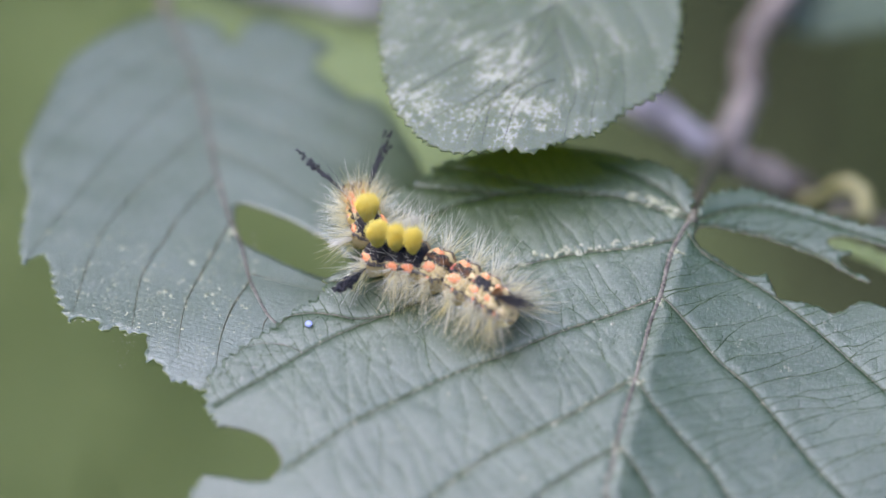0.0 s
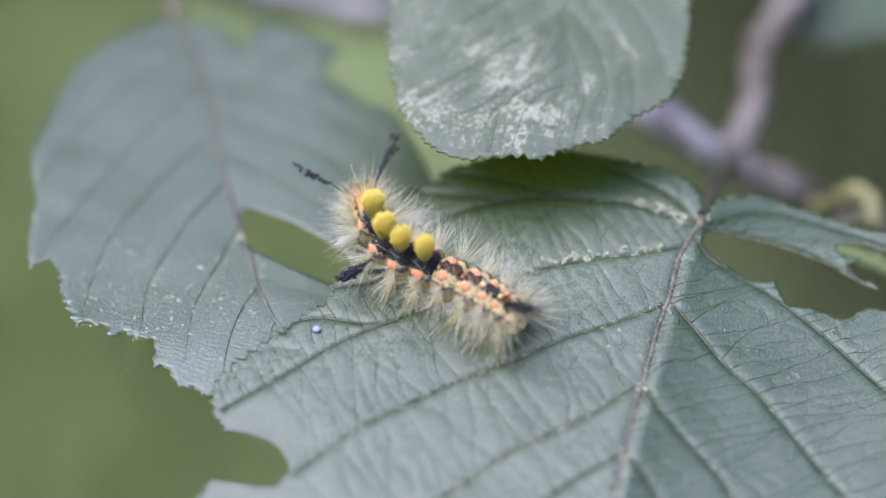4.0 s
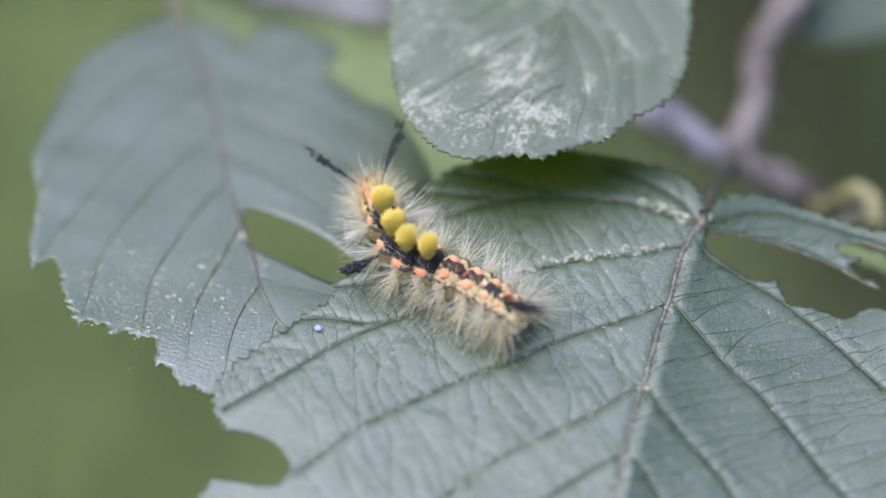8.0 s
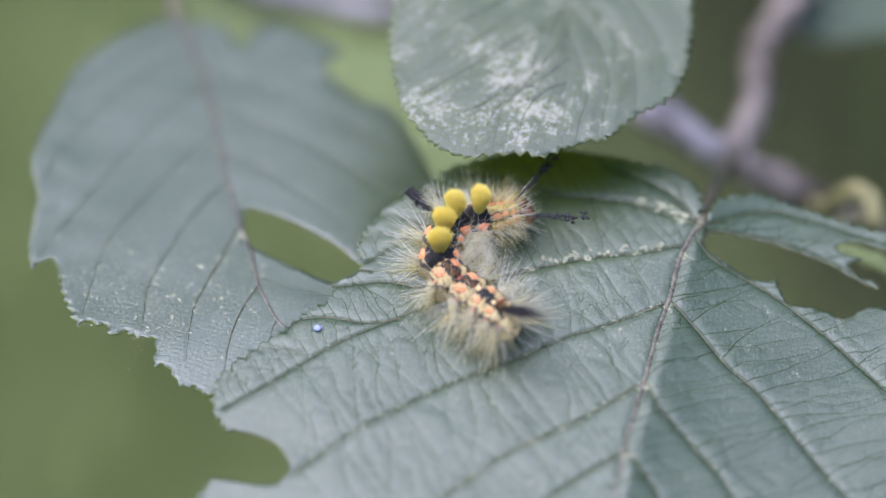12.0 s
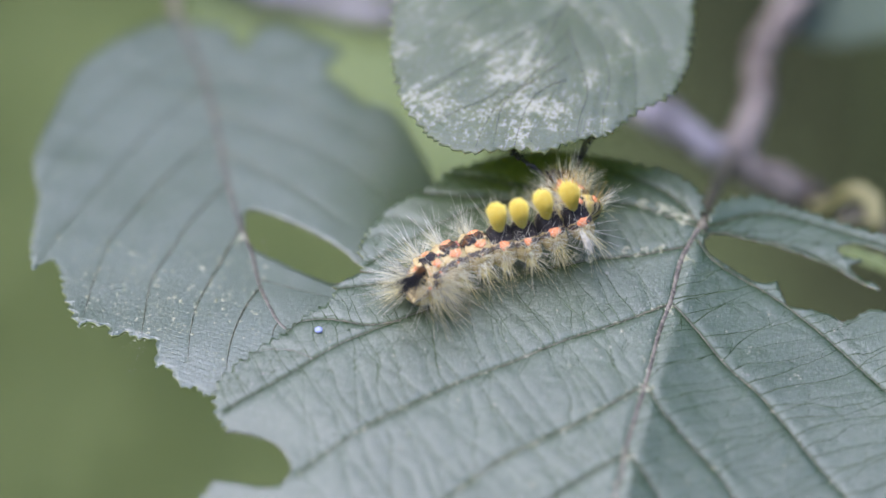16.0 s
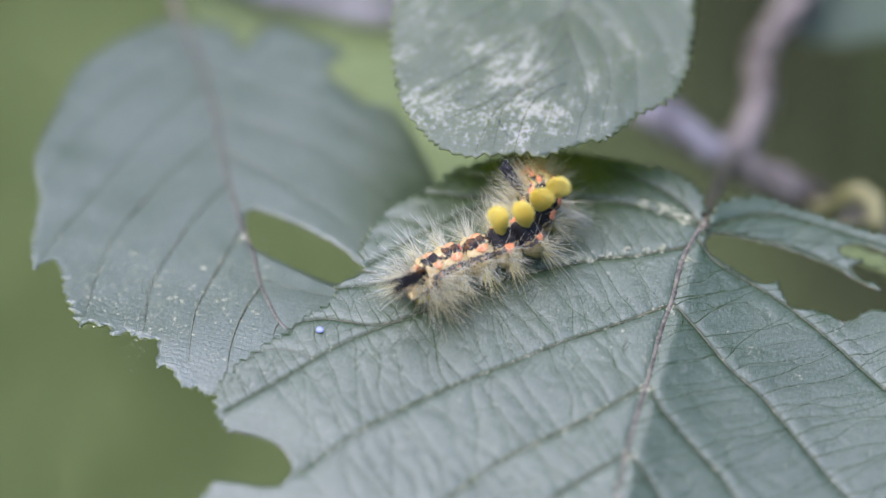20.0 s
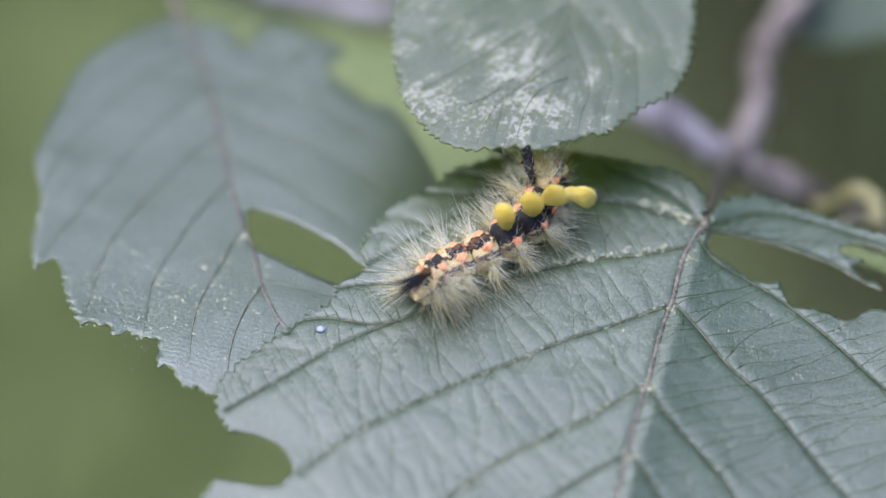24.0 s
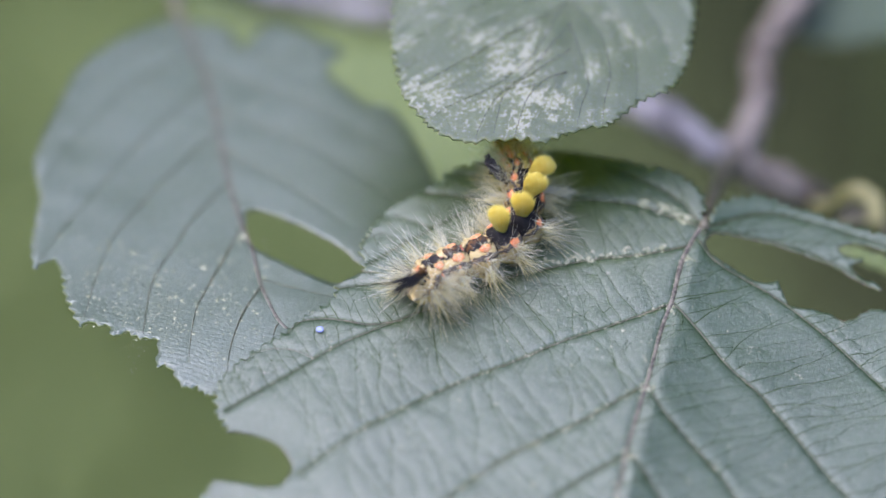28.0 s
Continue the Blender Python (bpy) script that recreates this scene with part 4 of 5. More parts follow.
def skin(half, radius, mat, taper=0.0, name="skin"):
    """A barrel-shaped ring of the body, a little flat below, with soft folds."""
    seg, rings = 28, 11
    v, f, uv = [], [], []
    for i in range(rings):
        x = half * (2 * i / (rings - 1) - 1)
        t = x / half
        r = radius * (max(0.0, 1 - abs(t) ** 4)) ** 0.5 * (1 + taper * t) * (1 - 0.04 * math.cos(t * 9))
        r = max(r, 0.05)
        for k in range(seg):
            a = 2 * math.pi * k / seg
            low = 0.85 if math.cos(a) < 0 else 1.0
            bulge = 1 + 0.06 * math.cos(6 * a) * (1 - t * t)
            v.append((x * MM, math.sin(a) * r * bulge * MM, math.cos(a) * r * low * bulge * MM))
            uv.append((x, abs(math.atan2(math.sin(a), math.cos(a))) / math.pi))
    for i in range(rings - 1):
        for k in range(seg):
            f.append((i * seg + k, i * seg + (k + 1) % seg, (i + 1) * seg + (k + 1) % seg, (i + 1) * seg + k))
    f.append(tuple(range(seg)))
    f.append(tuple(range((rings - 1) * seg, rings * seg))[::-1])
    me = bpy.data.meshes.new(name)
    me.from_pydata(v, [], [q[::-1] for q in f])
    me.polygons.foreach_set("use_smooth", [True] * len(f))
    me.materials.append(mat)
    loops = np.zeros(len(me.loops), np.int32)
    me.loops.foreach_get("vertex_index", loops)
    me.uv_layers.new(name="along").data.foreach_set("uv", np.array(uv)[loops].ravel())
    return me


def around(angle, radius):
    """A place on the body's ring; angle in degrees from the back, positive to its left side."""
    a = radians(angle)
    return Vector((0, math.sin(a) * radius, math.cos(a) * radius))


def wart(parent, angle, radius, size, mat, x=0.0, label=""):
    s = Shape()
    rng = random.Random(int(angle * 7 + x * 31 + radius * 53))
    s.blob((0, 0, 0), size * rng.uniform(1.0, 1.35), size * rng.uniform(0.75, 0.95), size * 0.36, rng, 0.24, 12, 6)
    for _ in range(3):
        a = rng.uniform(0, 6.28)
        s.blob((math.cos(a) * size * 0.75, math.sin(a) * size * 0.55, -0.02), size * 0.5, size * 0.42, size * 0.26, rng, 0.25, 8, 5)
    turn = Matrix.Rotation(-radians(angle), 3, "X")
    s.v = [turn @ v for v in s.v]
    p = around(angle, radius * 0.95)
    part("wart", s, mat, parent, label, (x, p.y, p.z))


def fan(shape, rng, angle, radius, count, length, spread, lean=0.0, thick=0.022, x=0.0, down=0.0):
    """A spray of fine hairs out of one wart."""
    p = around(angle, radius)
    out = p.normalized()
    for _ in range(count):
        d = out + Vector((rng.gauss(lean, spread), rng.gauss(0, spread * 0.8), rng.gauss(0, spread * 0.8)))
        shape.hair(p + Vector((x + rng.uniform(-0.45, 0.45), rng.uniform(-0.3, 0.3), rng.uniform(-0.2, 0.1))), d, length * rng.uniform(0.45, 1.12), thick * rng.uniform(0.7, 1.2),
                   (0, 0, -down * rng.uniform(0.3, 1.0)))


def tuft(parent, seed, tall, wide, lean):
    """A dense shaving-brush of yellow hairs."""
    rng = random.Random(seed)
    s = Shape()
    seg, rings = 22, 16

    def girth(t):
        r = wide * (0.3 + 0.7 * (min(t, 0.72) / 0.72) ** 0.8)
        return r if t < 0.72 else r * max(0.0, 1 - ((t - 0.72) / 0.28) ** 2.2) ** 0.5

    for i in range(rings + 1):
        t = i / rings
        for k in range(seg):
            a = 6.2832 * k / seg
            q = max(0.76 * girth(t), 0.02) * rng.uniform(0.95, 1.05)
            s.v.append(Vector((math.cos(a) * q * 0.74 + lean * t * tall, math.sin(a) * q, t * tall)))
    for i in range(rings):
        for k in range(seg):
            s.f.append((i * seg + k, i * seg + (k + 1) % seg, (i + 1) * seg + (k + 1) % seg, (i + 1) * seg + k))
    s.f.append(tuple(range(rings * seg, (rings + 1) * seg)))
    core = len(s.f)
    for i in range(2600):
        a, t, cap = rng.uniform(0, 6.28), rng.uniform(0.05, 0.9), i % 2
        if cap:
            t = 0.72 + 0.28 * max(0.0, 1 - rng.uniform(0, 1)) ** 0.4545
        q = girth(t) * 0.76
        p = Vector((math.cos(a) * q * 0.74 + lean * t * tall, math.sin(a) * q, t * tall - 0.1))
        flare = 0.4 * q / wide
        d = Vector((math.cos(a) * flare + rng.gauss(0, 0.2) + lean, math.sin(a) * flare + rng.gauss(0, 0.2), 1.0))
        s.hair(p, d, rng.uniform(0.3, 0.95), 0.021, (0, 0, 0), 0.3)
    me = s.mesh("tuft", TUFT)
    me.materials.append(TUFT_TIP)
    me.polygons.foreach_set("material_index", [0] * core + [1] * (len(s.f) - core))
    return part("tuft", me, None, parent, "dense lemon-yellow brush of hair", (0, 0, 1.7))


def plume(parent, base, way, length, count, thick, seed, knob=0.0, mat=HAIR_BLACK, label="", spread=0.07, bend=(0, 0, 0), name="plume"):
    """A long pencil of hairs; knob adds feathery clubbed ends."""
    rng = random.Random(seed)
    s = Shape()
    way = Vector(way).normalized()
    for i in range(count):
        d = way + Vector((rng.gauss(0, spread), rng.gauss(0, spread), rng.gauss(0, spread)))
        ln = length * (rng.uniform(0.35, 1.0) if i else 1.0)
        p = Vector(base) + Vector((rng.uniform(-0.15, 0.15), rng.uniform(-0.15, 0.15), rng.uniform(-0.1, 0.1)))
        s.hair(p, d, ln, thick, bend, 0.5)
        if knob and rng.random() < 0.9:
            tip = p + d.normalized() * ln + Vector(bend) * ln
            for _ in range(3):
                q = tip - d.normalized() * rng.uniform(0, 0.6) + Vector((rng.gauss(0, 0.05), rng.gauss(0, 0.05), rng.gauss(0, 0.05)))
                s.blob(q, knob * 0.3, knob * 0.3, knob * 0.3, rng, 0.4, 6, 4)
                for _ in range(3):
                    s.hair(q, d + Vector((rng.gauss(0, 0.7), rng.gauss(0, 0.7), rng.gauss(0, 0.7))), knob * rng.uniform(0.4, 0.8), 0.03, (0, 0, 0), 0.6)
    return part(name, s, mat, parent, label)


SEGMENTS = []
RADIUS = [1.5, 1.85, 2.1, 2.2, 2.2, 2.2, 2.2, 2.15, 2.05, 1.8, 1.6, 1.4]
HALF = [1.8, 1.7, 1.75, 1.8, 1.8, 1.65, 1.55, 1.5, 1.45, 1.2, 1.1, 1.05]
for n in range(12):
    rng = random.Random(100 + n)
    R = RADIUS[n]
    mat = SKIN_TAIL if n < 1 else SKIN_REAR if n < 3 else SKIN_MID if n < 5 else SKIN_FRONT if n < 9 else SKIN_NECK
    seg = part("body_segment", skin(HALF[n], R, mat, 0.12 if n == 0 else 0.0), None, caterpillar)
    SEGMENTS.append(seg)
    # warts in two rows on either side
    if n < 9:
        for sgn in (1, -1):
            if 0 < n < 5:
                wart(seg, sgn * 29, R, (0.32, 0.38, 0.42, 0.48, 0.5)[n] * rng.uniform(0.9, 1.1), WART, 0.3)
            big = (0.42 if n < 5 else 0.54) * rng.uniform(0.85, 1.1)
            wart(seg, sgn * ((60 if n < 5 else 53) + rng.uniform(-2, 2)), R * (1.0 if n < 5 else 1.04), big, WART, 0.1)
            wart(seg, sgn * 70, R, big * 0.8, PALE_BUMP, 0.05)
        if n in (1, 2, 3):
            wart(seg, 0, R, 0.3, WART_RED, 0.75, "small red gland")
            wart(seg, 7, R, 0.2, WART_RED, 0.95)
            wart(seg, -7, R, 0.2, WART_RED, 0.95)
        if n in (1, 2, 3):
            wart(seg, 0, R, 0.34, PALE_BUMP, -HALF[n] * 0.7)
            wart(seg, rng.uniform(-9, 9), R, 0.26, OCHRE_BUMP, -HALF[n] * 0.35)
        if n in (3, 4):
            for sgn in (1, -1):
                wart(seg, sgn * 11, R, 0.3, PALE_BUMP, -0.75 if n == 3 else 0.8)
                wart(seg, sgn * 13, R, 0.2, PALE_BUMP, -0.1 if n == 3 else 0.25)
                wart(seg, sgn * 6, R, 0.28, HAIR_BROWN, 0.3 if n == 3 else -0.7)
    else:
        for sgn in (1, -1):
            wart(seg, sgn * 30, R, 0.42 * rng.uniform(0.8, 1.1), WART, 0.15)
            wart(seg, sgn * 64, R, 0.46, WART, 0.1)
            wart(seg, sgn * 78, R, 0.4, PALE_BUMP)
            wart(seg, sgn * 12, R, 0.24, PALE_BUMP, 0.3)
    # fine hairs: sprays along the sides, finer ones on the back
    s, s2 = Shape(), Shape()
    front = n >= 9
    long = 5.2 if n == 0 else 4.4 if n < 2 else 4.3 if n < 9 else 3.2
    back = -0.55 if n == 0 else -0.3 if n == 1 else 0.5 if n == 11 else 0.3 if front else 0.0
    for sgn in (1, -1):
        few = 0.5 if front else 1.0
        fan(s, rng, sgn * 82, R, int(32 * few), long * 1.1, 0.45, back, 0.019, down=0.03)
        fan(s2, rng, sgn * 98, R, int(26 * few), long * 0.95, 0.42, back, 0.02, down=0.1)
        fan(s, rng, sgn * 60, R, int(24 * few), long * 1.05, 0.48, back, 0.018)
        fan(s2, rng, sgn * 68, R, int(10 * few), long * 0.7, 0.35, back, 0.02)
        fan(s2, rng, sgn * 116, R, 16, long * 0.6, 0.35, back, 0.021, down=0.1)
        fan(s, rng, sgn * 30, R, 8 if n < 5 else 3, long * 0.85, 0.5, back, 0.017)
    if n == 0:
        for a in (-80, -50, 50, 80):
            fan(s2, rng, a, R * 0.8, 6, 4.6, 0.45, -1.1, 0.02, -0.8)
            fan(s, rng, a, R * 0.7, 8, 5.8, 0.45, -1.4, 0.019, -0.9)
    if n > 9:
        for a in (-50, -25, 0, 25, 50):
            fan(s2, rng, a, R, 5, 2.8, 0.3, 0.9, 0.022)
            fan(s, rng, a + 12, R, 5, 3.6, 0.35, 1.0, 0.021)
    if front:
        collar = Shape()
        for a in (-55, -30, -8, 8, 30, 55):
            fan(collar, rng, a, R, 5, 2.6, 0.3, 0.5, 0.021)
        part("collar_hair", collar, HAIR_OCHRE, seg, "short ochre bristles behind the head")
    if n < 9:
        dark = Shape()
        for sgn in (1, -1):
            fan(dark, rng, sgn * 58, R, 9 if n < 2 else 2, long * 1.3, 0.4, back, 0.017)
        part("dark_hair", dark, HAIR_BLACK, seg, "long thin dark hairs")
    part("side_hair", s, HAIR, seg, "fine cream hairs")
    part("lower_hair", s2, HAIR_YELLOW, seg, "fine yellow hairs")
    # legs
    if 2 < n < 7 or n == 0 or front:
        for sgn in (1, -1):
            q = Shape()
            if front:
                q.ring_tube([(0, sgn * 0.6, -R * 0.7), (0.15, sgn * 0.8, -R * 0.7 - 0.6), (0.35, sgn * 0.65, -R * 0.7 - 1.1)], [0.3, 0.2, 0.06], 8)
            else:
                q.ring_tube([(0, sgn * 0.8, -R * 0.6), (0, sgn * 1.0, -R * 0.85), (0, sgn * 1.05, -R * 1.03)], [0.55, 0.45, 0.5], 10)
            part("leg", q, HEAD if front else LEG, seg)

# four brushes on the back, plumes and white side tufts
for n, tall, lean in ((5, 2.8, 0.0), (6, 2.85, 0.02), (7, 2.95, 0.05), (8, 2.95, 0.1)):
    tuft(SEGMENTS[n], 300 + n, tall, 1.36, lean)
plume(SEGMENTS[1], (-0.1, 0, 1.6), (-0.78, 0.0, 0.62), 7.8, 150, 0.042, 1, 0.0, HAIR_BLACK, "black hair pencil", 0.085)
plume(SEGMENTS[1], (0.4, 0, 1.6), (-0.7, 0.0, 0.75), 2.4, 90, 0.038, 2, 0.0, HAIR_BROWN, "brown base of the pencil", 0.16)
SIDE_PLUME = plume(SEGMENTS[7], (0, 1.9, 0.1), (-0.25, 1.0, 0.2), 4.6, 110, 0.05, 3, 0.5, HAIR_BLACK, "black clubbed side plume", 0.07)
FEELERS, WHITES = [], []
for sgn in (1, -1):
    WHITES.append(plume(SEGMENTS[8], (-0.3, sgn * 1.75, 0.3), (-0.02, sgn * 1.0, 0.02), 2.9 if sgn > 0 else 4.2, 60 if sgn > 0 else 100, 0.03, 5 + sgn, 0.0, HAIR_WHITE, "white side tuft", 0.09 if sgn > 0 else 0.07))
    FEELERS.append(plume(SEGMENTS[11], (0.5, sgn * 0.9, 0.7), (0.76, sgn * 0.62, 0.3), 7.2, 18, 0.036, 8 + sgn, 0.5, HAIR_BLACK, "long black clubbed plume", 0.035))
    plume(SEGMENTS[11], (0.5, sgn * 0.5, 0.7), (0.7, sgn * 0.3, 0.75), 7.0, 4, 0.02, 12 + sgn, 0.0, HAIR_BLACK, "long thin black hairs", 0.12)

head = Shape()
head.blob((0.1, 0.58, 0.1), 1.2, 0.95, 1.3, None, 0, 18, 12)
head.blob((0.1, -0.58, 0.1), 1.2, 0.95, 1.3, None, 0, 18, 12)
head.blob((0.75, 0, -0.8), 0.5, 0.65, 0.5, None, 0, 12, 8)
head = part("head", head, HEAD, caterpillar, "shiny brown-black head")
for sgn in (1, -1):
    s = Shape()
    s.blob((0, 0, 0), 0.16, 0.16, 0.16, None, 0, 8, 6)
    part("eye_spot", s, HAIR_BLACK, head, "", (0.85, sgn * 0.95, -0.25))
    s = Shape()
    s.ring_tube([(0, 0, 0), (0.25, sgn * 0.05, -0.1), (0.4, sgn * 0.02, -0.3)], [0.09, 0.07, 0.03], 6)
    part("feeler", s, LEG, head, "", (1.1, sgn * 0.5, -0.7))
s = Shape()
for _ in range(60):
    d = Vector((abs(rng.gauss(0.8, 0.4)), rng.gauss(0, 0.6), rng.gauss(0.1, 0.6))).normalized()
    s.hair((d.x * 0.85, d.y * 1.05, d.z), d, rng.uniform(0.8, 2.4), 0.018)
part("face_hair", s, HAIR, head, "pale hairs")
SEGMENTS.append(head)

# ---- movement ----
CREEP = []


def crawl(t, tail, a7, a4, a3, a2, a1, neck, roll, to):
    """The body's line at one time: the middle of seven of its rings in mm, how far the front's back leans over, and to which compass side."""
    CREEP.append((t, [Vector(p) for p in (tail, a7, a4, a3, a2, a1, neck)], roll, to))


def leaning(t, roll):
    """How far the back leans: a little towards the near edge at first, away from it once the body lies along the leaf."""
    return 0.26 * min(1.0, max(0.0, (t - 12.0) / 2.5)) * max(0.0, 1 - roll / 120) - 0.11 * min(1.0, max(0.0, (11.5 - t) / 3))


def body_line(pts):
    """The middle and heading of all thirteen rings."""
    at = (0, 2, 5, 6, 7, 8, 11)
    slope = [(pts[i + 1] - pts[i]) / (at[i + 1] - at[i]) for i in range(6)]
    m = [slope[0]]
    for i in range(1, 6):
        h0, h1 = at[i] - at[i - 1], at[i + 1] - at[i]
        m.append((slope[i - 1] * h1 + slope[i] * h0) / (h0 + h1))
    m.append(slope[5])
    out = []
    for n in range(12):
        i = max(j for j in range(6) if at[j] <= n)
        h = at[i + 1] - at[i]
        t = (n - at[i]) / h
        p = pts[i] * (2 * t ** 3 - 3 * t * t + 1) + m[i] * (h * (t ** 3 - 2 * t * t + t)) + pts[i + 1] * (3 * t * t - 2 * t ** 3) + m[i + 1] * (h * (t ** 3 - t * t))
        d = pts[i] * (6 * t * t - 6 * t) + m[i] * (h * (3 * t * t - 4 * t + 1)) + pts[i + 1] * (6 * t - 6 * t * t) + m[i + 1] * (h * (3 * t * t - 2 * t))
        out.append((p, d.normalized()))
    p, d = out[11]
    out.append((p + d * 1.25 + Vector((0, 0, -0.35)), (d + Vector((0, 0, -0.35))).normalized()))
    return out


def motions():
    crawl(0, (7.00, -10.55, 2.00), (5.09, -8.59, 2.20), (-1.73, -4.48, 2.30), (-3.45, -4.08, 2.30), (-5.13, -3.82, 2.30), (-6.23, -0.60, 2.30), (-7.41, 3.45, 2.30), 0, -12)
    crawl(0.5, (6.98, -10.62, 2.00), (5.07, -8.66, 2.20), (-1.75, -4.44, 2.30), (-3.72, -4.04, 2.30), (-5.15, -3.66, 2.30), (-6.93, -0.80, 2.30), (-8.59, 2.83, 2.30), 0, -12)
    crawl(1, (6.98, -10.73, 2.00), (5.07, -8.77, 2.20), (-1.75, -4.67, 2.30), (-3.81, -4.16, 2.30), (-5.52, -3.52, 2.30), (-7.20, -0.68, 2.30), (-9.00, 2.83, 2.30), 0, -12)
    crawl(1.5, (6.98, -10.62, 2.00), (5.07, -8.66, 2.20), (-1.66, -4.67, 2.30), (-3.81, -3.93, 2.30), (-5.52, -3.07, 2.30), (-7.29, -0.57, 2.30), (-9.23, 2.94, 2.30), 0, -12)
    crawl(2, (6.97, -10.62, 2.00), (5.05, -8.66, 2.20), (-1.68, -4.67, 2.30), (-3.82, -3.93, 2.30), (-5.54, -2.95, 2.30), (-7.13, -0.34, 2.30), (-8.79, 3.53, 2.30), 0, -12)
    crawl(2.5, (7.00, -10.73, 2.00), (5.09, -8.77, 2.20), (-1.56, -4.67, 2.30), (-3.71, -3.93, 2.30), (-5.34, -2.61, 2.30), (-6.85, 0.01, 2.30), (-7.76, 4.21, 2.30), 0, -12)
    crawl(3, (7.03, -10.70, 2.00), (5.11, -8.73, 2.20), (-1.45, -4.75, 2.30), (-3.59, -3.78, 2.30), (-5.23, -2.35, 2.30), (-6.48, 0.50, 2.30), (-7.00, 5.09, 2.30), 0, -12)
    crawl(3.5, (7.08, -10.73, 2.00), (5.17, -8.77, 2.20), (-1.30, -4.78, 2.30), (-3.62, -3.70, 2.30), (-5.26, -2.27, 2.30), (-6.42, 0.58, 2.30), (-7.22, 4.71, 2.30), 0, -12)
    crawl(5.5, (6.98, -10.70, 2.00), (5.07, -8.73, 2.20), (-1.32, -4.52, 2.30), (-3.56, -3.33, 2.30), (-5.19, -1.78, 2.30), (-6.61, 0.73, 2.30), (-8.46, 3.68, 2.30), 0, -12)
    crawl(6.5, (7.00, -10.73, 2.00), (5.08, -8.77, 2.20), (-1.30, -4.56, 2.30), (-3.54, -3.37, 2.30), (-5.09, -1.82, 2.30), (-6.50, 0.70, 2.30), (-8.44, 3.65, 2.30), 0, -12)
    crawl(7.5, (7.08, -10.62, 2.00), (5.17, -8.65, 2.20), (-1.30, -4.44, 2.30), (-3.46, -3.37, 2.30), (-5.01, -1.82, 2.30), (-6.33, 0.81, 2.30), (-8.34, 3.95, 2.30), 0, -12)
    crawl(8, (7.08, -10.71, 2.00), (5.17, -8.75, 2.20), (-1.13, -4.65, 2.30), (-3.19, -3.69, 2.30), (-4.57, -1.92, 2.30), (-5.64, 1.06, 2.30), (-7.01, 5.32, 2.30), 0, -12)
    crawl(8.5, (7.08, -10.77, 2.00), (5.16, -8.80, 2.20), (-0.96, -4.82, 2.30), (-2.93, -3.97, 2.30), (-3.99, -1.63, 2.30), (-4.53, 1.46, 2.30), (-3.77, 6.30, 2.30), 0, -12)
    crawl(9, (7.04, -10.73, 2.00), (5.12, -8.76, 2.20), (-0.83, -4.89, 2.30), (-2.63, -3.25, 2.30), (-3.08, -0.68, 2.30), (-3.27, 2.36, 2.30), (-2.60, 6.22, 2.80), 0, -12)
    crawl(9.5, (7.01, -10.71, 2.00), (5.10, -8.74, 2.20), (-0.60, -4.08, 2.30), (-1.98, -1.98, 2.30), (-1.99, 0.71, 2.30), (-2.28, 3.27, 2.30), (-2.36, 6.85, 4.20), 0, -12)
    crawl(10, (6.88, -10.97, 2.00), (4.97, -9.00, 2.20), (-1.16, -4.22, 2.30), (-2.29, -2.11, 2.30), (-2.81, -0.22, 2.30), (-2.66, 2.32, 2.30), (-2.21, 4.01, 5.50), 0, -12)
    crawl(10.5, (6.92, -11.02, 2.00), (5.01, -9.05, 2.20), (-0.50, -4.23, 2.30), (-1.41, -2.26, 2.30), (-1.76, -0.28, 2.30), (-1.01, 2.38, 2.30), (0.01, 3.20, 7.00), 0, -12)
    crawl(11, (6.70, -11.31, 2.00), (4.80, -9.35, 2.20), (-0.65, -4.50, 2.30), (-1.44, -2.53, 2.30), (-1.51, -0.68, 2.30), (-0.25, 1.41, 2.30), (2.16, 2.60, 6.00), 0, -12)
    crawl(11.5, (6.47, -11.52, 2.00), (4.56, -9.55, 2.20), (-0.27, -4.35, 2.30), (-0.55, -2.14, 2.30), (0.25, -0.13, 2.30), (2.33, 0.98, 2.30), (5.25, 2.20, 3.50), 0, -12)
    crawl(12, (6.37, -11.61, 2.00), (4.47, -9.64, 2.20), (-0.10, -4.11, 2.30), (0.35, -1.53, 2.30), (1.38, 0.49, 2.30), (3.80, 1.17, 2.30), (7.08, 2.35, 2.30), 0, -12)
    crawl(12.5, (6.18, -11.79, 2.00), (4.29, -9.88, 2.20), (0.73, -3.06, 2.30), (1.94, -1.18, 2.30), (3.58, 0.41, 2.30), (6.08, 0.69, 2.30), (9.14, 2.33, 2.30), 0, -12)
    crawl(14.5, (-0.66, -9.06, 2.00), (-0.02, -7.44, 2.20), (3.00, -1.94, 2.30), (5.07, -1.35, 2.30), (6.97, -0.78, 2.30), (9.63, -1.29, 2.30), (13.31, 2.24, 2.30), 0, -12)
    crawl(15, (-2.17, -9.03, 2.00), (-1.31, -7.13, 2.20), (3.74, -1.34, 2.30), (5.80, -1.47, 2.30), (7.93, -0.50, 2.30), (10.56, -0.81, 2.30), (13.78, 3.08, 2.30), 0, -12)
    crawl(15.5, (-1.91, -7.85, 2.00), (-0.99, -5.45, 2.20), (5.17, -1.95, 2.30), (7.56, -1.39, 2.30), (9.76, -0.24, 2.30), (12.35, -0.34, 2.30), (14.25, 3.90, 2.30), 0, -12)
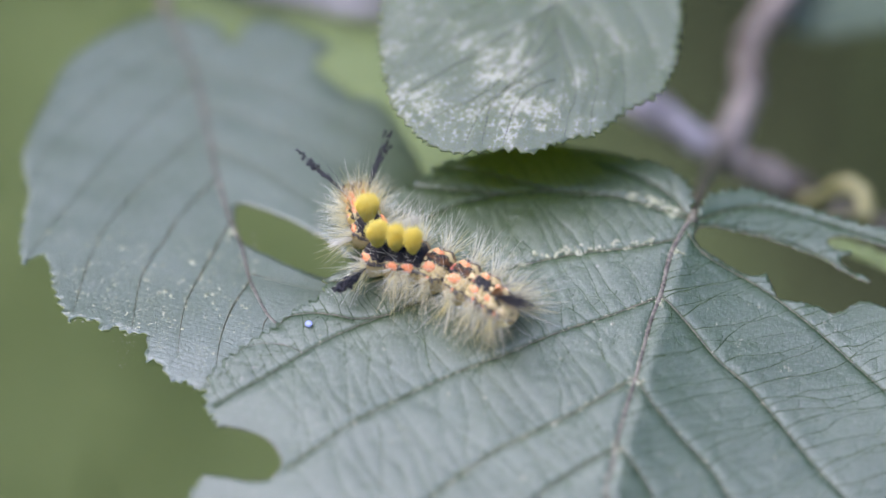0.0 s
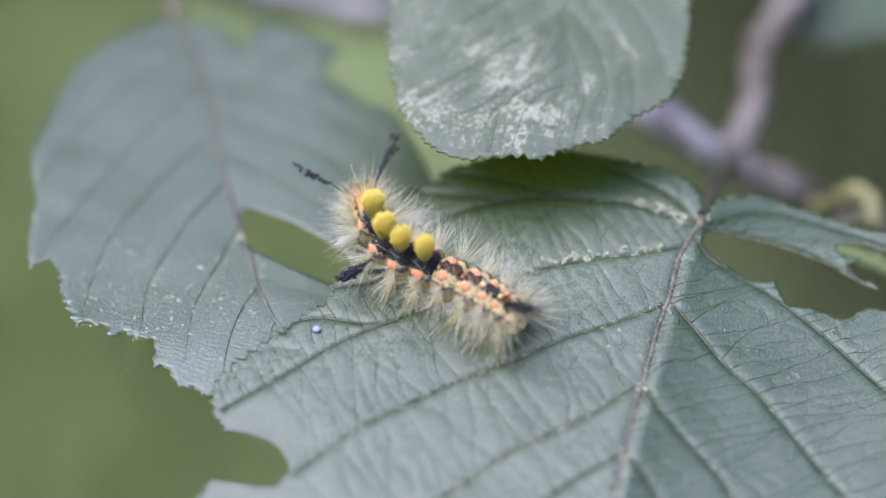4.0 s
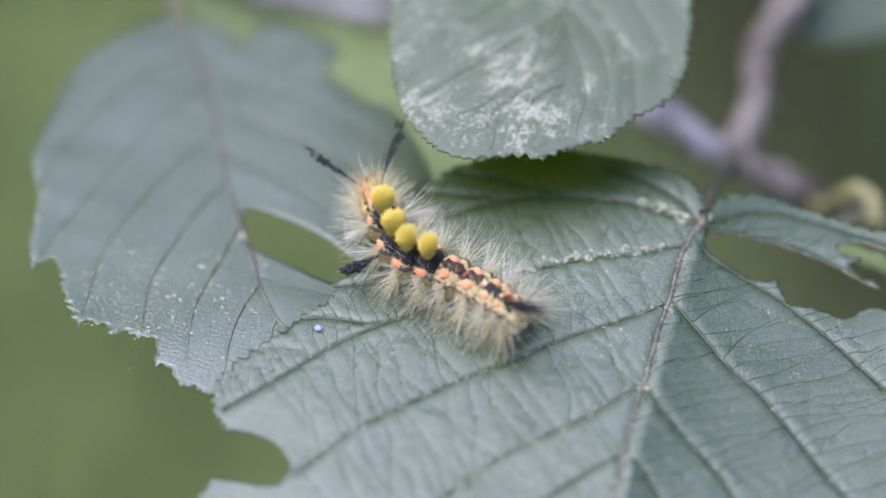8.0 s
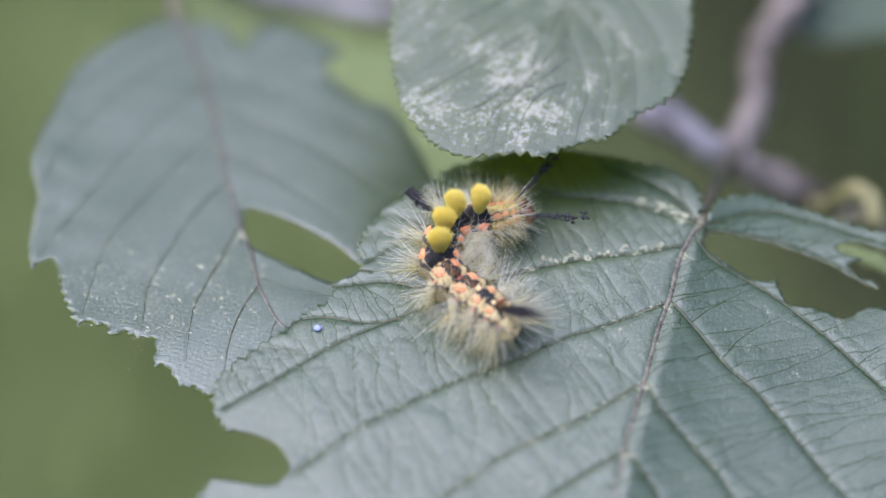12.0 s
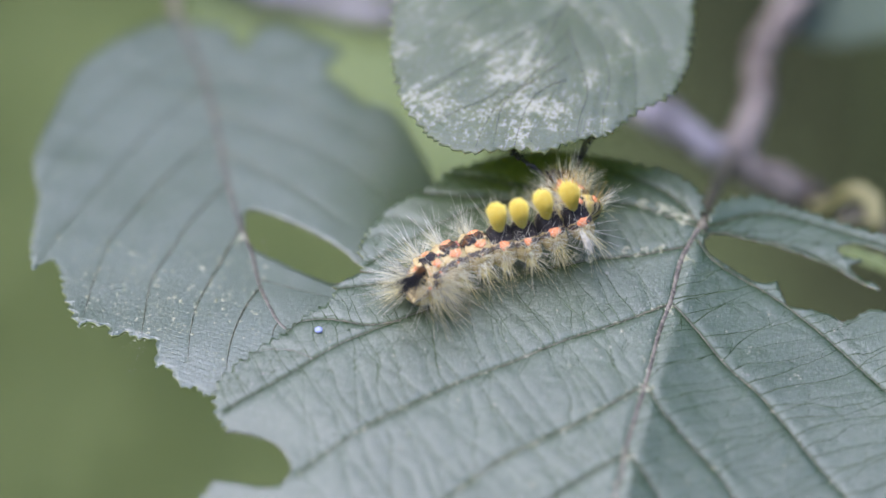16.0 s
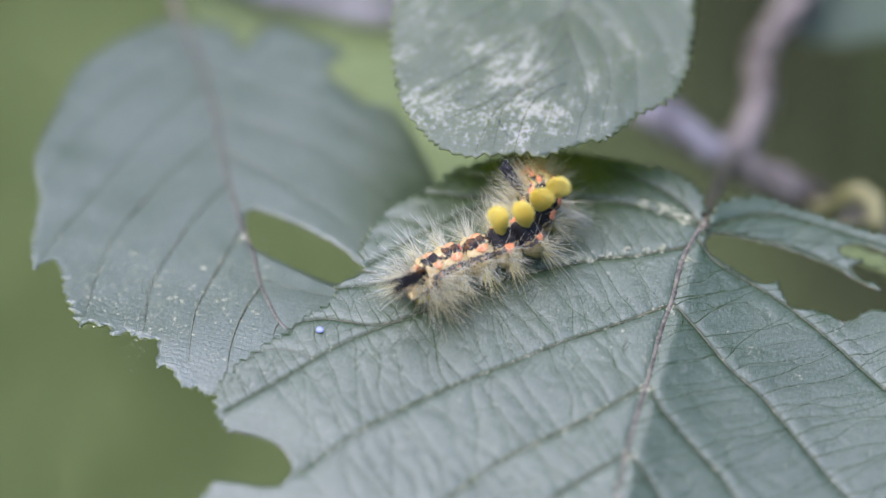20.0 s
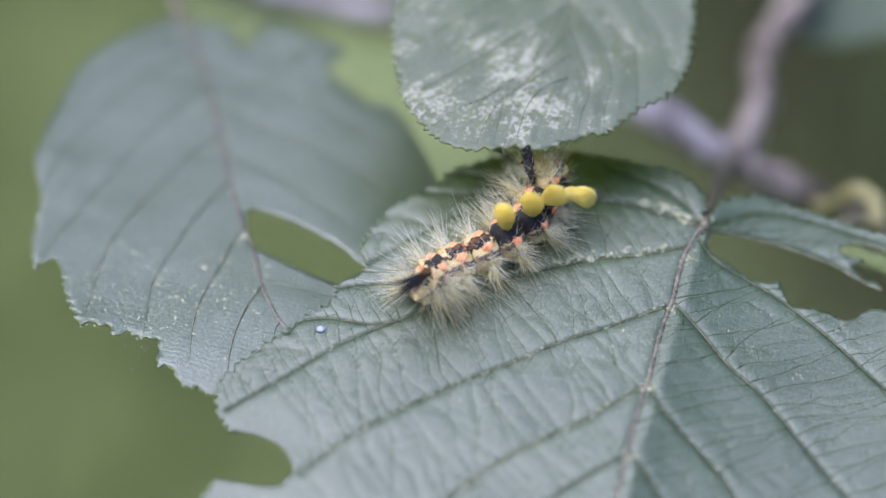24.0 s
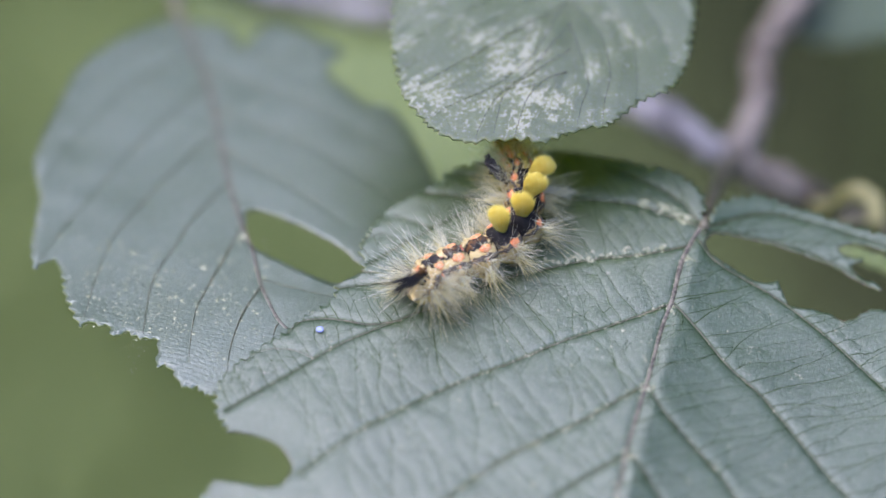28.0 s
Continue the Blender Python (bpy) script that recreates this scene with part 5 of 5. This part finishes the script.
    crawl(16, (-2.04, -6.98, 2.00), (-1.00, -4.96, 2.20), (6.05, -1.48, 2.30), (8.45, -1.17, 2.58), (11.06, -0.19, 3.00), (13.74, 0.66, 3.70), (12.50, 4.22, 4.20), 10, -12)
    crawl(16.5, (-2.28, -6.25, 2.00), (-1.15, -4.70, 2.20), (6.49, -2.01, 2.30), (8.77, -1.25, 2.58), (10.09, 0.88, 3.00), (10.69, 3.65, 3.70), (9.31, 5.42, 4.20), 20, -12)
    crawl(17, (-2.17, -6.41, 2.00), (-1.06, -4.77, 2.20), (7.02, -2.08, 2.30), (9.40, -0.99, 2.58), (9.98, 1.07, 3.00), (10.69, 3.29, 3.70), (9.49, 5.59, 3.20), 62, 15)
    crawl(17.5, (-2.08, -6.58, 2.00), (-0.98, -4.90, 2.20), (6.56, -1.14, 2.30), (8.77, -0.43, 2.58), (10.54, 1.10, 3.00), (11.94, 2.20, 3.70), (10.71, 4.04, 3.40), 66, -25)
    crawl(18, (-1.95, -6.70, 2.00), (-0.85, -5.01, 2.20), (6.36, -1.17, 2.30), (8.69, -0.62, 2.58), (11.85, 0.74, 3.00), (11.08, -0.09, 3.70), (10.73, 2.83, 3.40), 66, -32)
    crawl(18.5, (-2.06, -6.58, 2.00), (-0.95, -4.91, 2.20), (6.03, -1.59, 2.30), (8.25, -0.97, 2.58), (9.89, 0.66, 3.00), (11.14, 1.86, 3.70), (10.28, 4.17, 3.40), 64, -18)
    crawl(19, (-2.17, -6.70, 2.00), (-1.06, -5.06, 2.20), (5.93, -1.98, 2.30), (8.23, -1.20, 2.58), (9.15, 0.80, 3.00), (10.46, 2.80, 3.70), (9.61, 4.44, 3.40), 60, 2)
    crawl(19.5, (-2.08, -6.80, 2.00), (-0.98, -5.21, 2.20), (6.14, -1.97, 2.30), (8.57, -0.70, 2.58), (9.12, 1.69, 3.00), (9.24, 3.26, 3.70), (7.28, 6.09, 4.20), 38, 0)
    crawl(20, (-2.08, -6.70, 2.00), (-0.98, -5.11, 2.20), (6.11, -1.67, 2.30), (8.57, -0.57, 2.58), (9.27, 1.86, 3.00), (9.85, 3.53, 3.70), (8.95, 6.14, 4.20), 28, -12)
    crawl(21, (-2.08, -6.62, 2.00), (-0.98, -5.03, 2.20), (6.10, -1.69, 2.30), (8.64, -0.45, 2.58), (9.28, 2.22, 3.00), (9.68, 3.88, 3.70), (8.95, 6.57, 4.20), 28, -12)
    crawl(21.5, (-2.08, -6.63, 2.00), (-0.98, -5.04, 2.20), (6.06, -1.60, 2.30), (8.25, 0.10, 2.58), (8.98, 2.92, 3.00), (9.04, 4.49, 3.70), (8.39, 7.31, 4.20), 28, -12)
    crawl(23.5, (-1.88, -6.90, 2.00), (-0.78, -5.24, 2.20), (6.42, -0.69, 2.30), (8.50, 1.35, 2.58), (9.17, 3.57, 3.00), (10.57, 5.60, 3.70), (9.37, 7.90, 3.20), 70, 8)
    crawl(24, (-1.81, -6.91, 2.00), (-0.71, -5.25, 2.20), (6.40, -0.86, 2.30), (8.69, 1.07, 2.58), (9.26, 3.37, 3.00), (10.77, 5.22, 3.70), (9.57, 7.52, 3.20), 72, 6)
    crawl(24.5, (-1.99, -6.81, 2.00), (-0.89, -5.17, 2.20), (6.43, -1.08, 2.30), (8.78, 0.63, 2.58), (9.11, 2.87, 3.00), (10.01, 5.00, 3.70), (8.81, 7.30, 3.20), 62, 18)
    crawl(25, (-1.98, -6.81, 2.00), (-0.88, -5.20, 2.20), (6.87, -2.01, 2.30), (9.18, -0.18, 2.58), (8.90, 2.16, 3.00), (8.62, 4.48, 3.70), (7.19, 6.67, 4.20), 48, 40)
    crawl(25.5, (-1.90, -6.78, 2.00), (-0.79, -5.19, 2.20), (6.59, -1.66, 2.30), (8.59, 0.56, 2.58), (8.01, 3.06, 3.00), (7.53, 5.13, 3.70), (6.23, 7.13, 4.00), 34, 20)
    crawl(26, (-1.98, -6.73, 2.00), (-0.88, -5.15, 2.20), (6.43, -1.60, 2.30), (8.36, 0.59, 2.58), (7.98, 3.26, 3.00), (7.57, 5.22, 3.70), (6.30, 6.97, 4.20), 26, -12)
    crawl(26.5, (-2.05, -6.77, 2.00), (-0.95, -5.19, 2.20), (6.26, -1.42, 2.30), (8.12, 0.84, 2.58), (7.60, 3.31, 3.00), (7.12, 5.24, 3.70), (5.92, 7.59, 4.20), 26, -12)
    crawl(27, (-1.94, -6.73, 2.00), (-0.83, -5.15, 2.20), (6.23, -1.35, 2.30), (7.96, 0.94, 2.58), (7.56, 3.59, 3.00), (7.11, 5.53, 3.70), (6.07, 8.09, 4.20), 26, -12)
    crawl(27.5, (-1.99, -6.86, 2.00), (-0.89, -5.28, 2.20), (6.16, -1.38, 2.30), (8.07, 0.78, 2.58), (7.92, 3.51, 3.00), (7.50, 5.49, 3.70), (6.68, 8.50, 4.20), 26, -12)
    crawl(28, (-1.99, -6.84, 2.00), (-0.89, -5.25, 2.20), (6.15, -1.25, 2.30), (8.10, 0.90, 2.58), (8.11, 3.53, 3.00), (7.95, 5.45, 3.70), (6.97, 8.87, 4.20), 28, -12)
    share = (0, 0, 0, 0, 0.04, 0.08, 0.2, 0.55, 1.0, 0.8, 0.5, 0.3, 0.2)
    rows = [[] for _ in SEGMENTS]
    for t, pts, roll, to in CREEP:
        right = Vector((math.cos(radians(to)), math.sin(radians(to)), 0))
        for n, (p, d) in enumerate(body_line(pts)):
            a = radians(roll) * share[n]
            z = Vector((0, 0, 1)) * math.cos(a) + right * math.sin(a)
            z.y += leaning(t, roll)
            z = (z - d * z.dot(d)).normalized()
            y = z.cross(d)
            m = Matrix((d, y, z)).transposed().to_4x4()
            m.translation = (p - CREEP_AT) * MM
            rows[n].append((t, m))
    for ob, r in zip(SEGMENTS, rows):
        walk(ob, r)
    # the two long plumes swing: outward and downward turn of the left one, then of the right one, in degrees
    swings = ((0.0, -6, 0, 0, 0), (1.0, -8, 0, -6, 0), (3.0, -4, 0, 4, 0), (5.5, 20, 14, 0, 24), (6.2, 20, 14, 0, 24), (7.0, 2, 4, 0, 4), (7.5, 16, 12, 0, 16), (8.0, 0, 0, 0, 0), (9.0, -4, 0, 4, 0), (9.5, 0, 0, 30, 25), (10.0, 50, 34, 48, 34),
              (10.5, -8, 12, 36, 14), (11.0, -12, 14, 40, 6), (11.5, -25, 12, 0, 10), (12.0, -17, -6, -5, 6), (12.5, -7, -10, 0, 8), (14.5, -10, -12, 20, 8), (15.0, -12, -12, 7, 6), (15.5, -17, -10, 7, 4),
              (16.0, 0, 10, 0, 10), (17.0, -28, 40, -20, 40), (20.0, -28, 40, -20, 40), (25.0, -28, 40, -20, 40), (27.0, -28, 25, -20, 25), (28.0, -28, 25, -20, 25))
    walk(FEELERS[0], [(t, pose(0, 0, 0, 0, down, out)) for t, out, down, _, _ in swings])
    walk(FEELERS[1], [(t, pose(0, 0, 0, 0, down, -out)) for t, _, _, out, down in swings])
    # the black side plume is turned forwards and up once the body lies along the leaf
    turn = ((0.0, 0), (12.0, 0), (15.0, 30), (17.0, 42), (28.0, 42))
    walk(WHITES[1], [(t, pose(0, 0, 0, -a * 0.22, 0, -a * 0.1)) for t, a in turn])
    walk(WHITES[0], [(t, pose(0, 0, 0, -a * 1.7, 0, 0)) for t, a in turn])
    walk(SIDE_PLUME, [(t, pose(0, 0, 0, a * 0.5, 0, -a)) for t, a in turn])
    # the small leaf is lifted and pushed aside by the caterpillar: lift and sway of its tip in tenths of a millimetre
    nudges = ((0.0, -4.5, 0), (8.0, -5.5, 0), (8.5, -5.0, 0), (9.0, 2.7, 4), (9.5, 5.8, 7), (10.0, -5.8, 0), (10.5, -6.5, 0), (11.0, -6.5, 2),
              (12.0, -2.7, 2), (12.5, 0, 1), (14.5, 1, 2), (15.5, 4.5, 3), (16.0, 6, 1), (16.5, 4.5, -4), (17.0, 9.5, 0), (17.5, -3.5, 0),
              (18.0, -3.5, 0), (18.5, -1, 0), (19.0, 0, -1), (20.0, 0, 0), (21.0, 1, 0), (21.5, 2, -1), (23.5, 10.5, -2), (24.0, 8.5, 0),
              (24.5, 7.5, -2), (25.0, 3.5, -2), (25.5, 1.5, -4), (26.0, 3, -4), (26.5, 10.5, -3), (27.0, 16, -3), (27.5, 21, -1), (28.0, 20, 0))
    walk(top_leaf.ob, [(t, Matrix.Translation(Vector(TOP_AT) * MM) @ pose(0, 0, 0, -math.degrees(up * 0.1 / 45), 0, math.degrees(sway * 0.1 / 45))) for t, up, sway in nudges])


motions()
